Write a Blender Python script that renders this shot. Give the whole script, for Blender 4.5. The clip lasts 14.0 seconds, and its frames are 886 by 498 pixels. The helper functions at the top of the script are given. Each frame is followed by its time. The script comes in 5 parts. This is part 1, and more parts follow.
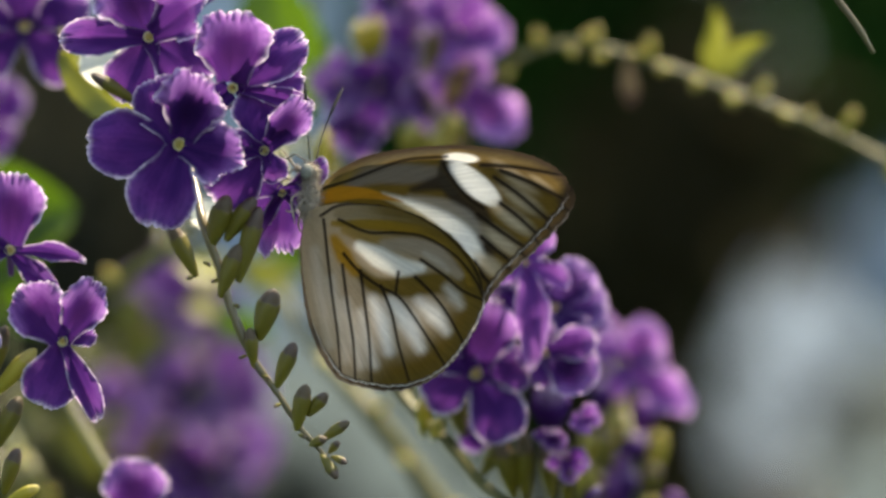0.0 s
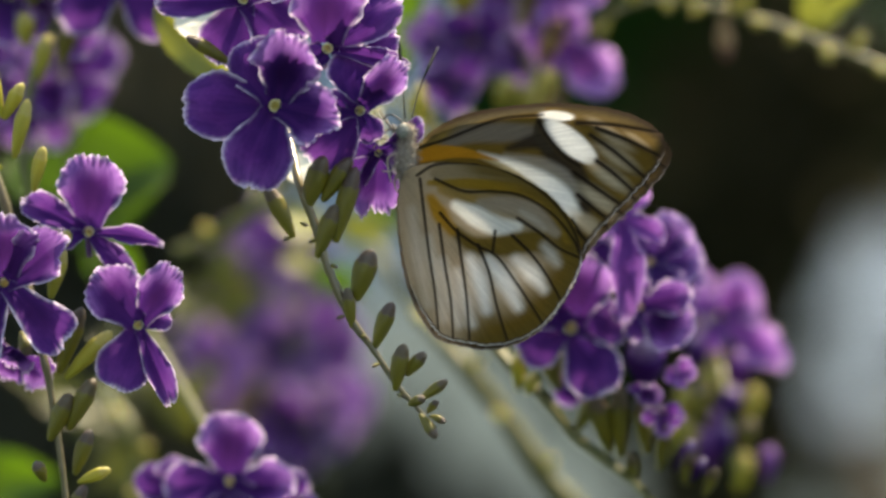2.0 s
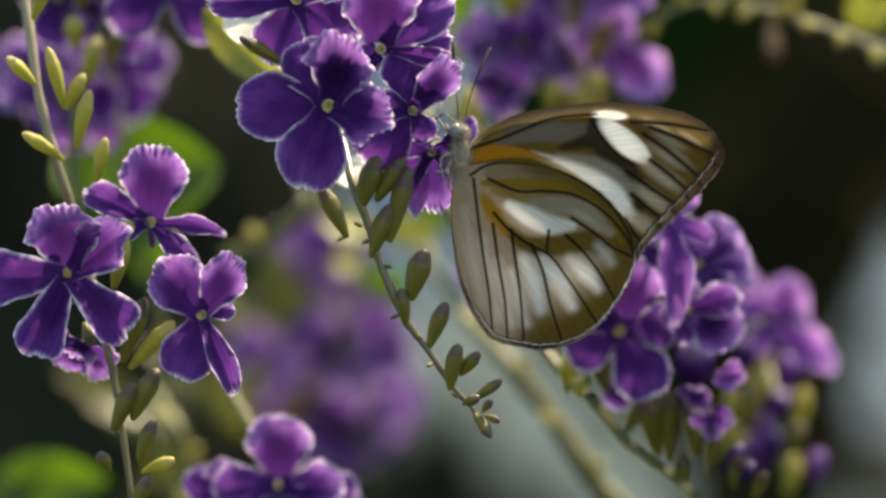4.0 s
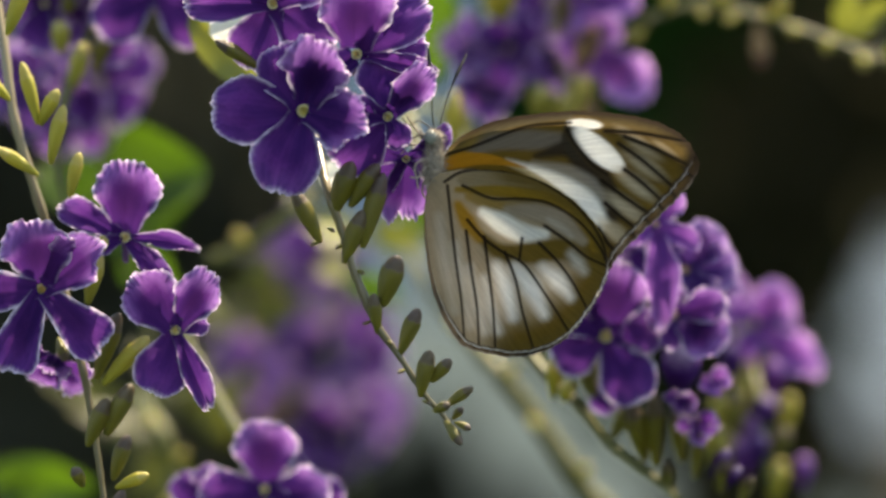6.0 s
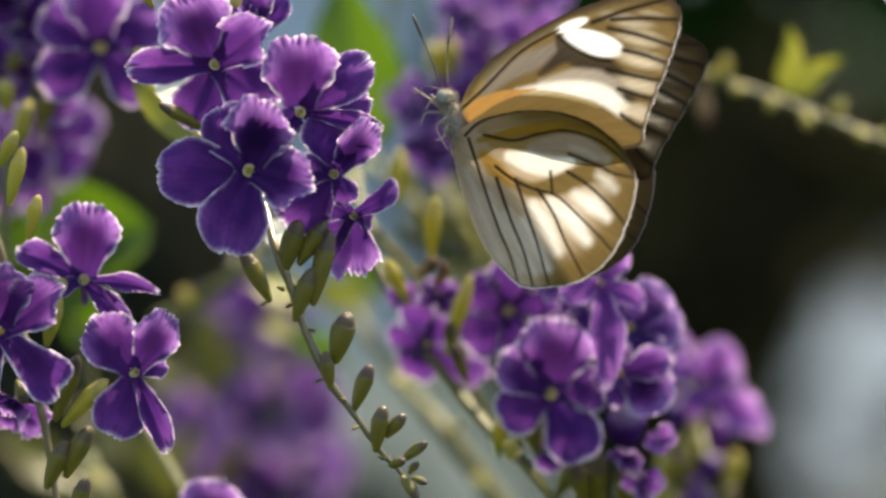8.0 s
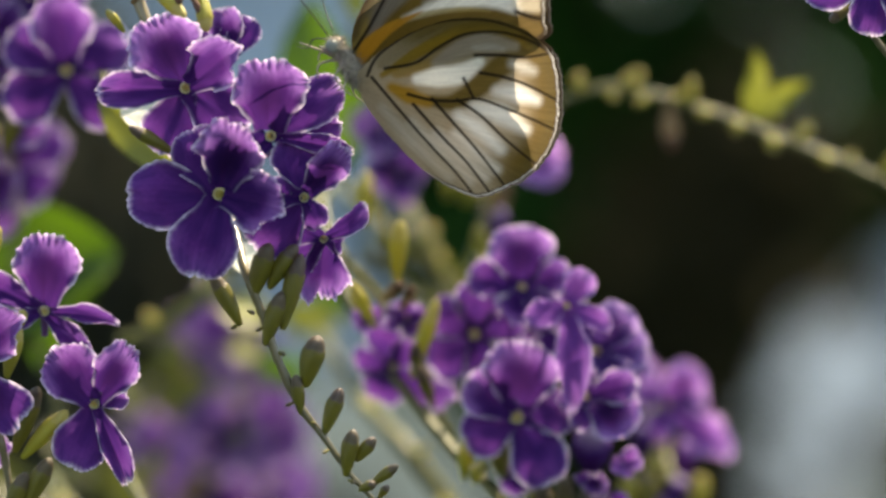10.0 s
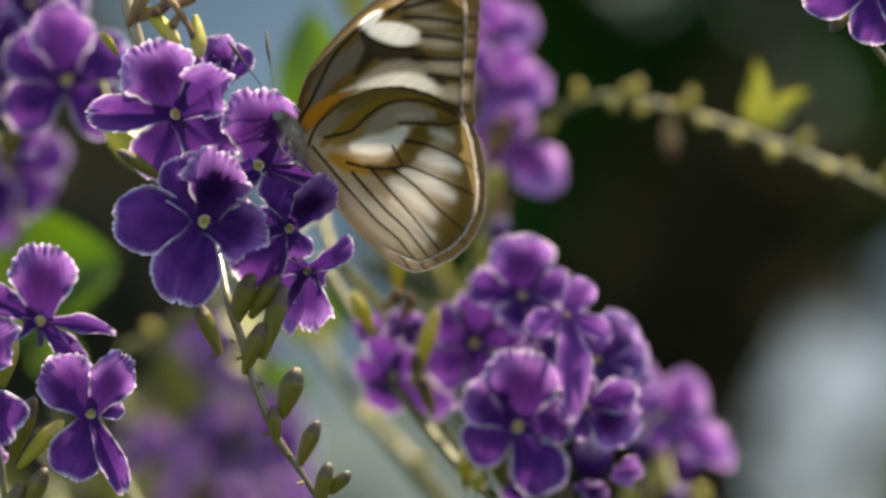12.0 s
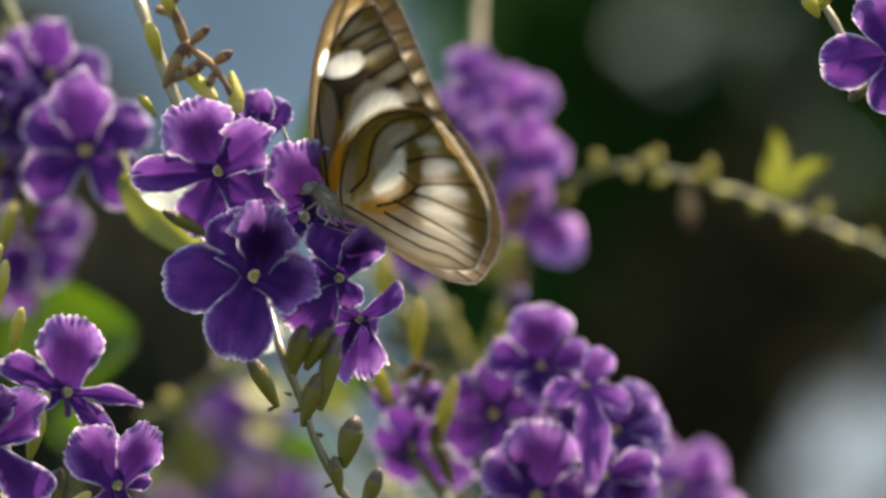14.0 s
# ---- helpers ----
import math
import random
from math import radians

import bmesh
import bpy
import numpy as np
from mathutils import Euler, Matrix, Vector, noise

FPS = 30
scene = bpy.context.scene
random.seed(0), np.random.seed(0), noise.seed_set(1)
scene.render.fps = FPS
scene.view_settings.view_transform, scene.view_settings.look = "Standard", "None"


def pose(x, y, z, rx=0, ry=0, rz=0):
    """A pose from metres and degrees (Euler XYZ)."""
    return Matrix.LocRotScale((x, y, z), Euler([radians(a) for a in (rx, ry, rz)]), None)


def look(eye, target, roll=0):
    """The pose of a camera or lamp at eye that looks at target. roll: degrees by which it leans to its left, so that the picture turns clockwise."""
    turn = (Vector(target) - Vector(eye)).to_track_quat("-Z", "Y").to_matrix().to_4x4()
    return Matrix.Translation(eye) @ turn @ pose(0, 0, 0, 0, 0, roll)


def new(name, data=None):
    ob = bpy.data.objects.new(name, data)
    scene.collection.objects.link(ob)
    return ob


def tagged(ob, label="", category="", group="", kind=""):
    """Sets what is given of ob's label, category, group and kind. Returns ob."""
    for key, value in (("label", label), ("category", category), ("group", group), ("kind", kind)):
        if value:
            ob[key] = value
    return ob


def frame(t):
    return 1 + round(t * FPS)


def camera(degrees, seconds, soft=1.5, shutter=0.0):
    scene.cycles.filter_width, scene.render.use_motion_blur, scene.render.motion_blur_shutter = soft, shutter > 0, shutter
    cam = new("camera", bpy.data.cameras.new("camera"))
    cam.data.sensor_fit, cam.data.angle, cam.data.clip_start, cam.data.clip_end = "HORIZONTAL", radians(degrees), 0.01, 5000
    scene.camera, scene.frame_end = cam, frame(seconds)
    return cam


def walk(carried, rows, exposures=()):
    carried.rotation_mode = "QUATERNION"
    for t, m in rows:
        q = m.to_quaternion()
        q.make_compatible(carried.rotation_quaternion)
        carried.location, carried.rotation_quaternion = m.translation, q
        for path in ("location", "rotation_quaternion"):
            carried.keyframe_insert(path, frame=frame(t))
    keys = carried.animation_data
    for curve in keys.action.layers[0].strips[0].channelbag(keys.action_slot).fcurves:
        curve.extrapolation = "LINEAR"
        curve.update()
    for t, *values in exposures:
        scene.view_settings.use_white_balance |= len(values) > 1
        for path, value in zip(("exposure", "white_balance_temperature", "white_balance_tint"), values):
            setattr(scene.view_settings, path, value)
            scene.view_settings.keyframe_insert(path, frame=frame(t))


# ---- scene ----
EYE = Vector((0, -0.45, 1.25))
FAR = 784 / math.tan(radians(6.0))      # drawing units per metre at one metre

# where the picture drifts as the camera is panned by hand: seconds, to the right, down
DRIFT = [(0.0, -211, 33), (0.5, -174, -3), (1.0, -136, -10), (1.5, -86, -19), (2.0, -43, -48),
         (2.5, -3, -66), (3.0, 32, -47), (3.2, 43, -43), (5.3, 42, -43), (5.5, 36, -41), (6.0, 19, -34),
         (6.5, 0, 0), (7.0, -22, 30), (7.5, -49, 43), (8.0, -78, 69), (8.5, -105, 96),
         (9.0, -124, 108), (9.2, -128, 111), (11.3, -144, 108), (11.5, -143, 112), (12.0, -138, 126),
         (12.5, -135, 171), (13.0, -128, 200), (13.5, -117, 214), (14.0, -105, 250)]


def unit(y):
    """Metres per drawing unit at the depth y."""
    return (y - EYE.y) / FAR


def at(px, py, y=0.0):
    """The place behind the drawing unit (px, py) at the depth y."""
    return Vector(((px - 784) * unit(y), y, EYE.z - (py - 441) * unit(y)))


cam = camera(12.0, 14.0, soft=2.9, shutter=0.4)
cam.data.dof.use_dof, cam.data.dof.focus_distance, cam.data.dof.aperture_fstop = True, 0.45, 12.5
walk(cam, [(t, pose(*EYE, 90 + math.degrees(dy / FAR), 0, math.degrees(dx / FAR))) for t, dx, dy in DRIFT],
     [(0.0, 1.68, 8150, 9.5), (14.0, 1.68, 8150, 9.5)])

# ---- light ----
SUN_TO = Vector((0.38, 0.27, 0.885)).normalized()
world = bpy.data.worlds.new("sky")
scene.world = world
world.use_nodes = True
sky = world.node_tree.nodes.new("ShaderNodeTexSky")
sky.sky_type, sky.sun_disc = "NISHITA", False
sky.sun_elevation, sky.sun_rotation = math.asin(SUN_TO.z), math.atan2(SUN_TO.x, SUN_TO.y)
world.node_tree.links.new(sky.outputs[0], world.node_tree.nodes["Background"].inputs[0])
world.node_tree.nodes["Background"].inputs[1].default_value = 0.132
sun = new("sun", bpy.data.lights.new("sun", "SUN"))
sun.data.energy, sun.data.angle, sun.data.color = 5.5, radians(1.2), (1.0, 0.94, 0.84)
sun.matrix_world = look(SUN_TO * 5 + Vector((0, 0, 1.2)), (0, 0, 1.2))

# ---- materials ----
def material(name, rough=0.6, translucent=0.0, spec=0.4):
    """A leaf-like material: returns it with its tree, the principled node and a list of nodes to colour."""
    m = bpy.data.materials.new(name)
    m.use_nodes = True
    t = m.node_tree
    b = t.nodes["Principled BSDF"]
    b.inputs["Roughness"].default_value = rough
    b.inputs["Specular IOR Level"].default_value = spec
    sinks = [b.inputs["Base Color"]]
    if translucent:
        tr, mix = t.nodes.new("ShaderNodeBsdfTranslucent"), t.nodes.new("ShaderNodeMixShader")
        mix.inputs[0].default_value = translucent
        t.links.new(b.outputs[0], mix.inputs[1])
        t.links.new(tr.outputs[0], mix.inputs[2])
        t.links.new(mix.outputs[0], t.nodes["Material Output"].inputs["Surface"])
        sinks.append(tr.inputs["Color"])
    return m, t, b, sinks


def attr(t, name):
    n = t.nodes.new("ShaderNodeAttribute")
    n.attribute_name = name
    return n


def noise_of(t, scale, detail=3.0, rough=0.55, coord="Object", stretch=None):
    c, n = t.nodes.new("ShaderNodeTexCoord"), t.nodes.new("ShaderNodeTexNoise")
    n.inputs["Scale"].default_value, n.inputs["Detail"].default_value, n.inputs["Roughness"].default_value = scale, detail, rough
    if stretch:
        mp = t.nodes.new("ShaderNodeMapping")
        mp.inputs["Scale"].default_value = stretch
        t.links.new(c.outputs[coord], mp.inputs[0])
        t.links.new(mp.outputs[0], n.inputs["Vector"])
    else:
        t.links.new(c.outputs[coord], n.inputs["Vector"])
    return n.outputs["Fac"]


def ramp(t, fac, *stops):
    r = t.nodes.new("ShaderNodeValToRGB")
    e = r.color_ramp.elements
    while len(e) < len(stops):
        e.new(0.5)
    for k, (p, c) in zip(e, stops):
        k.position, k.color = p, (*c, 1)
    t.links.new(fac, r.inputs[0])
    return r.outputs[0]


def mixed(t, fac, a, b, how="MIX"):
    n = t.nodes.new("ShaderNodeMix")
    n.data_type, n.blend_type = "RGBA", how
    for k, v in ((0, fac), (6, a), (7, b)):
        if isinstance(v, (int, float)):
            n.inputs[k].default_value = v
        elif isinstance(v, tuple):
            n.inputs[k].default_value = (*v, 1)
        else:
            t.links.new(v, n.inputs[k])
    return n.outputs[2]


def arith(t, how, a, b=0.0):
    n = t.nodes.new("ShaderNodeMath")
    n.operation = how
    for k, v in ((0, a), (1, b)):
        if isinstance(v, (int, float)):
            n.inputs[k].default_value = v
        else:
            t.links.new(v, n.inputs[k])
    return n.outputs[0]


def relief(t, b, height, strength, distance=0.0002):
    n = t.nodes.new("ShaderNodeBump")
    n.inputs["Strength"].default_value, n.inputs["Distance"].default_value = strength, distance
    t.links.new(height, n.inputs["Height"])
    t.links.new(n.outputs[0], b.inputs["Normal"])


def colour(t, sinks, c):
    for s in sinks:
        t.links.new(c, s)


def petal_material(name, deep, mid, warm, light, rim):
    """Violet petal: velvety dark heart, magenta flushes, a paler pleated fringe and a white downy rim."""
    m, t, b, sinks = material(name, 0.75, 0.39, 0.05)
    edge, along, streak, spot_, fringe, wide = (attr(t, k).outputs["Fac"] for k in ("edge", "along", "streak", "spot", "fringe", "wide"))
    info = t.nodes.new("ShaderNodeObjectInfo")
    fine, big = noise_of(t, 14, 5, 0.65), noise_of(t, 2.1, 3, 0.55)
    body = mixed(t, arith(t, "MULTIPLY", arith(t, "POWER", along, 1.4), arith(t, "ADD", 0.45, arith(t, "MULTIPLY", wide, 0.5))), deep, mid)
    flush = arith(t, "MULTIPLY", ramp(t, big, (0.46, (0, 0, 0)), (0.68, (1, 1, 1))), along)
    body = mixed(t, arith(t, "MULTIPLY", flush, 0.75), body, warm)
    body = mixed(t, arith(t, "MULTIPLY", arith(t, "SUBTRACT", fine, 0.36), 1.5), body, deep)
    body = mixed(t, arith(t, "MULTIPLY", arith(t, "SUBTRACT", streak, 0.35), 0.45), body, warm)
    band_ = arith(t, "MULTIPLY", arith(t, "MULTIPLY", fringe, ramp(t, wide, (0.22, (0, 0, 0)), (0.88, (1, 1, 1)))), arith(t, "ADD", 0.42, arith(t, "MULTIPLY", streak, 0.75)))
    body = mixed(t, band_, body, light)
    body = mixed(t, spot_, body, tuple(0.35 * k for k in deep))
    body = mixed(t, arith(t, "MULTIPLY", info.outputs["Random"], 0.20), body, warm)
    k = arith(t, "ADD", arith(t, "SUBTRACT", edge, arith(t, "MULTIPLY", fine, 0.16)), arith(t, "MULTIPLY", attr(t, "crimp").outputs["Fac"], 0.04))
    rimmed = ramp(t, k, (0.0, (0, 0, 0)), (0.56, (0, 0, 0)), (0.76, (0.28, 0.28, 0.28)), (0.90, (0.97, 0.97, 0.97)))
    patchy = arith(t, "ADD", 0.58, arith(t, "MULTIPLY", ramp(t, noise_of(t, 3.4, 2, 0.5), (0.38, (0, 0, 0)), (0.64, (1, 1, 1))), 0.42))
    colour(t, sinks, mixed(t, arith(t, "MULTIPLY", rimmed, patchy), body, rim))
    relief(t, b, arith(t, "ADD", arith(t, "MULTIPLY", streak, 0.6), fine), 0.40, 0.00015)
    return m


PETAL = petal_material("violet_petal", (0.025, 0.0076, 0.080), (0.088, 0.0250, 0.192), (0.158, 0.0350, 0.232), (0.34, 0.170, 0.48), (0.85, 0.76, 0.89))
PETAL_BLUE = petal_material("blue_violet_petal", (0.028, 0.012, 0.096), (0.102, 0.046, 0.222), (0.160, 0.053, 0.250), (0.345, 0.215, 0.49), (0.74, 0.60, 0.84))
# Paler copy of the violet petal with sunlight put into its colour.
PETAL_LIT = petal_material("lit_lilac_petal", (0.080, 0.023, 0.156), (0.200, 0.072, 0.322), (0.276, 0.080, 0.365), (0.50, 0.27, 0.63), (0.70, 0.52, 0.80))


def along_material(name, low, high, tip, rough=0.5, translucent=0.0, scale=900, spec=0.4):
    """Green bud or stalk: colour runs from its foot to its tip, mottled."""
    m, t, b, sinks = material(name, rough, translucent, spec)
    n = noise_of(t, scale, 4)
    along = attr(t, "along").outputs["Fac"]
    k = arith(t, "ADD", along, arith(t, "MULTIPLY", arith(t, "SUBTRACT", n, 0.5), 0.35))
    c = ramp(t, k, (0.0, low), (0.66, high), (0.90, tip))
    info = t.nodes.new("ShaderNodeObjectInfo")
    c = mixed(t, arith(t, "MULTIPLY", info.outputs["Random"], 0.25), c, low)
    colour(t, sinks, c)
    relief(t, b, n, 0.4, 0.0001)
    return m


BUD = along_material("green_bud", (0.150, 0.132, 0.006), (0.135, 0.116, 0.009), (0.088, 0.056, 0.044), 0.36, 0.30, 900, 0.6)
BUD_YELLOW = along_material("yellow_green_bud", (0.30, 0.29, 0.030), (0.42, 0.38, 0.060), (0.46, 0.40, 0.13), 0.42, 0.35)
# Pale first stop puts the upper stem's bright highlights into the colour.
STEM = along_material("olive_stem", (0.22, 0.18, 0.10), (0.075, 0.060, 0.024), (0.060, 0.052, 0.016), 0.30, 0.0, 500, 0.6)
STALK = along_material("yellow_stalk", (0.070, 0.072, 0.020), (0.088, 0.086, 0.025), (0.070, 0.072, 0.020), 0.55, 0.0, 300)
OLIVE_STALK = along_material("olive_stalk", (0.07, 0.075, 0.015), (0.09, 0.09, 0.018), (0.07, 0.08, 0.015), 0.5, 0.0, 300)
DRY = along_material("dry_brown", (0.17, 0.10, 0.04), (0.26, 0.16, 0.07), (0.10, 0.045, 0.03), 0.8, 0.1)
BARK = along_material("brown_bark", (0.07, 0.05, 0.035), (0.10, 0.075, 0.05), (0.12, 0.09, 0.055), 0.85, 0.0, 60)
THROAT = along_material("pale_throat", (0.60, 0.52, 0.16), (0.70, 0.62, 0.42), (0.10, 0.03, 0.20), 0.6, 0.3, 2500)


def leaf_material(name, dark, light, translucent=0.4, scale=60, rough=0.45, spec=0.5):
    m, t, b, sinks = material(name, rough, translucent, spec)
    n, vein = noise_of(t, scale, 4), attr(t, "streak").outputs["Fac"]
    c = mixed(t, n, dark, light)
    c = mixed(t, arith(t, "MULTIPLY", vein, 0.5), c, light)
    colour(t, sinks, c)
    relief(t, b, vein, 0.4, 0.0004)
    return m


LEAF = leaf_material("fresh_leaf", (0.034, 0.082, 0.004), (0.086, 0.160, 0.006), 0.5)
LEAF_YELLOW = leaf_material("yellow_leaf", (0.13, 0.15, 0.018), (0.26, 0.26, 0.04))
# Shade of the background bushes is put into these near-black leaf colours.
LEAF_DARK = leaf_material("shade_toned_leaf", (0.008, 0.028, 0.005), (0.017, 0.058, 0.009), 0.03, 4, 0.9, 0.05)
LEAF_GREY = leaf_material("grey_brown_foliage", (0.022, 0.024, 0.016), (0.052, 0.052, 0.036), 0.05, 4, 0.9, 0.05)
# Pale leaf colour that holds the sunlight of blurred bright spots.
LEAF_SUN_TINT = leaf_material("sun_tinted_leaf", (0.30, 0.42, 0.36), (0.50, 0.60, 0.55), 0.3, 8, 0.5, 0.5)
# Darkened like the other bushes, shade included in the colour.
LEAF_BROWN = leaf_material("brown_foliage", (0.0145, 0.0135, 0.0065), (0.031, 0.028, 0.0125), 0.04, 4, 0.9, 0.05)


def wing_material():
    m, t, b, sinks = material("scaled_wing", 0.7, 0.54, 0.08)
    pat = attr(t, "pattern").outputs["Color"]
    n = noise_of(t, 2600, 3, 0.7)
    c = mixed(t, 0.55, pat, mixed(t, n, (0.45, 0.45, 0.45), (1.35, 1.35, 1.35)), "MULTIPLY")
    scales = mixed(t, 0.5, pat, c)
    grey = t.nodes.new("ShaderNodeRGBToBW")
    t.links.new(scales, grey.inputs[0])
    t.links.new(scales, sinks[0])
    t.links.new(mixed(t, 0.34, scales, grey.outputs[0]), sinks[1])
    relief(t, b, n, 0.3, 0.00006)
    return m


WING = wing_material()


def plain_material(name, a, b_, scale, rough=0.8, bump=0.3, detail=5):
    m, t, b, sinks = material(name, rough, 0.0, 0.3)
    n = noise_of(t, scale, detail, 0.6)
    colour(t, sinks, ramp(t, n, (0.25, a), (0.75, b_)))
    if bump:
        relief(t, b, n, bump, 0.3 / scale)
    return m


FUR = plain_material("grey_fur", (0.13, 0.11, 0.085), (0.36, 0.31, 0.25), 2200, 0.9, 0.9)
EYE_DARK = plain_material("grey_eye", (0.10, 0.11, 0.095), (0.20, 0.21, 0.18), 3000, 0.22)
BLACK = plain_material("black_horn", (0.008, 0.007, 0.006), (0.025, 0.021, 0.017), 3000, 0.5)
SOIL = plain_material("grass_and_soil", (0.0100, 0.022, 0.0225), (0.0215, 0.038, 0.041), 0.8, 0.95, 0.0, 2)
# Haze of the far distance is put into this pale blue-grey colour.
PALE = plain_material("haze_tinted_distance", (0.15, 0.20, 0.24), (0.38, 0.47, 0.56), 0.12, 0.9, 0.0, 2)
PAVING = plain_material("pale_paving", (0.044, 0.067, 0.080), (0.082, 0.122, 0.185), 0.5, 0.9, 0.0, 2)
# Near-white leaf colour, painted for two blown sun highlights.
GLARE_LEAF = leaf_material("glare_painted_leaf", (0.70, 0.70, 0.56), (0.86, 0.86, 0.76), 0.5)
LEAF_OLIVE = leaf_material("olive_leaf", (0.046, 0.054, 0.008), (0.092, 0.096, 0.014))

# ---- tools ----
def smooth(x):
    x = np.clip(x, 0, 1)
    return x * x * (3 - 2 * x)


def mesh_of(name, verts, faces, mat, flat=False, **attrs):
    """A mesh from arrays, with float values a vertex."""
    me = bpy.data.meshes.new(name)
    me.from_pydata([tuple(v) for v in verts], [], faces)
    me.materials.append(mat)
    if not flat:
        me.polygons.foreach_set("use_smooth", [True] * len(me.polygons))
    for key, val in attrs.items():
        val = np.asarray(val, dtype=np.float32)
        if val.ndim == 2:
            a = me.attributes.new(key, "FLOAT_COLOR", "POINT")
            a.data.foreach_set("color", np.c_[val, np.ones(len(val))].astype(np.float32).ravel())
        else:
            a = me.attributes.new(key, "FLOAT", "POINT")
            a.data.foreach_set("value", val)
    me.update()
    return me


def grid_faces(rows, cols, wrap=False):
    f = []
    for i in range(rows - 1):
        for j in range(cols if wrap else cols - 1):
            k = (j + 1) % cols
            f.append((i * cols + j, i * cols + k, (i + 1) * cols + k, (i + 1) * cols + j))
    return f


def child(name, me, parent, m, label=""):
    """A mesh object under a thing or a part, at the pose m in the parent's space."""
    ob = new(name, me)
    ob.parent = parent
    ob.matrix_local = m
    if label:
        ob["label"] = label
    return ob


def spline(pts, n):
    """A smooth line of n points through pts (any dimension)."""
    p = np.array(pts, float)
    p = np.vstack([2 * p[0] - p[1], p, 2 * p[-1] - p[-2]])
    out = []
    for q in np.linspace(0, len(p) - 3 - 1e-6, n):
        i, f = int(q), q - int(q)
        a, b, c, d = p[i:i + 4]
        out.append(0.5 * (2 * b + (c - a) * f + (2 * a - 5 * b + 4 * c - d) * f * f + (3 * b - a - 3 * c + d) * f ** 3))
    return np.array(out)


def tube(name, pts, radii, mat, sides=10, n=None, knobs=0.0, seed=1):
    """A round stalk along pts with its radii, closed at both ends, a little uneven."""
    n = n or 6 * len(pts)
    path = spline(pts, n)
    rad = np.interp(np.linspace(0, 1, n), np.linspace(0, 1, len(radii)), radii)
    rng = np.random.RandomState(seed)
    rad = rad * (1 + knobs * rng.uniform(-1, 1, n))
    tang = np.gradient(path, axis=0)
    tang /= np.linalg.norm(tang, axis=1)[:, None] + 1e-12
    ref = np.array([0.31, 0.9, 0.28])
    u = np.cross(tang, ref)
    u /= np.linalg.norm(u, axis=1)[:, None] + 1e-12
    v = np.cross(tang, u)
    ang = np.linspace(0, 2 * np.pi, sides, endpoint=False)
    ring = (path[:, None] + rad[:, None, None] * (np.cos(ang)[None, :, None] * u[:, None] + np.sin(ang)[None, :, None] * v[:, None])).reshape(-1, 3)
    faces = grid_faces(n, sides, True)
    k = len(ring)
    verts = np.vstack([ring, path[:1], path[-1:]])
    faces += [(j, k, (j + 1) % sides) for j in range(sides)]
    base = (n - 1) * sides
    faces += [(base + (j + 1) % sides, k + 1, base + j) for j in range(sides)]
    along = np.r_[np.repeat(np.linspace(0, 1, n), sides), 0, 1]
    return mesh_of(name, verts, faces, mat, along=along, streak=along * 0)


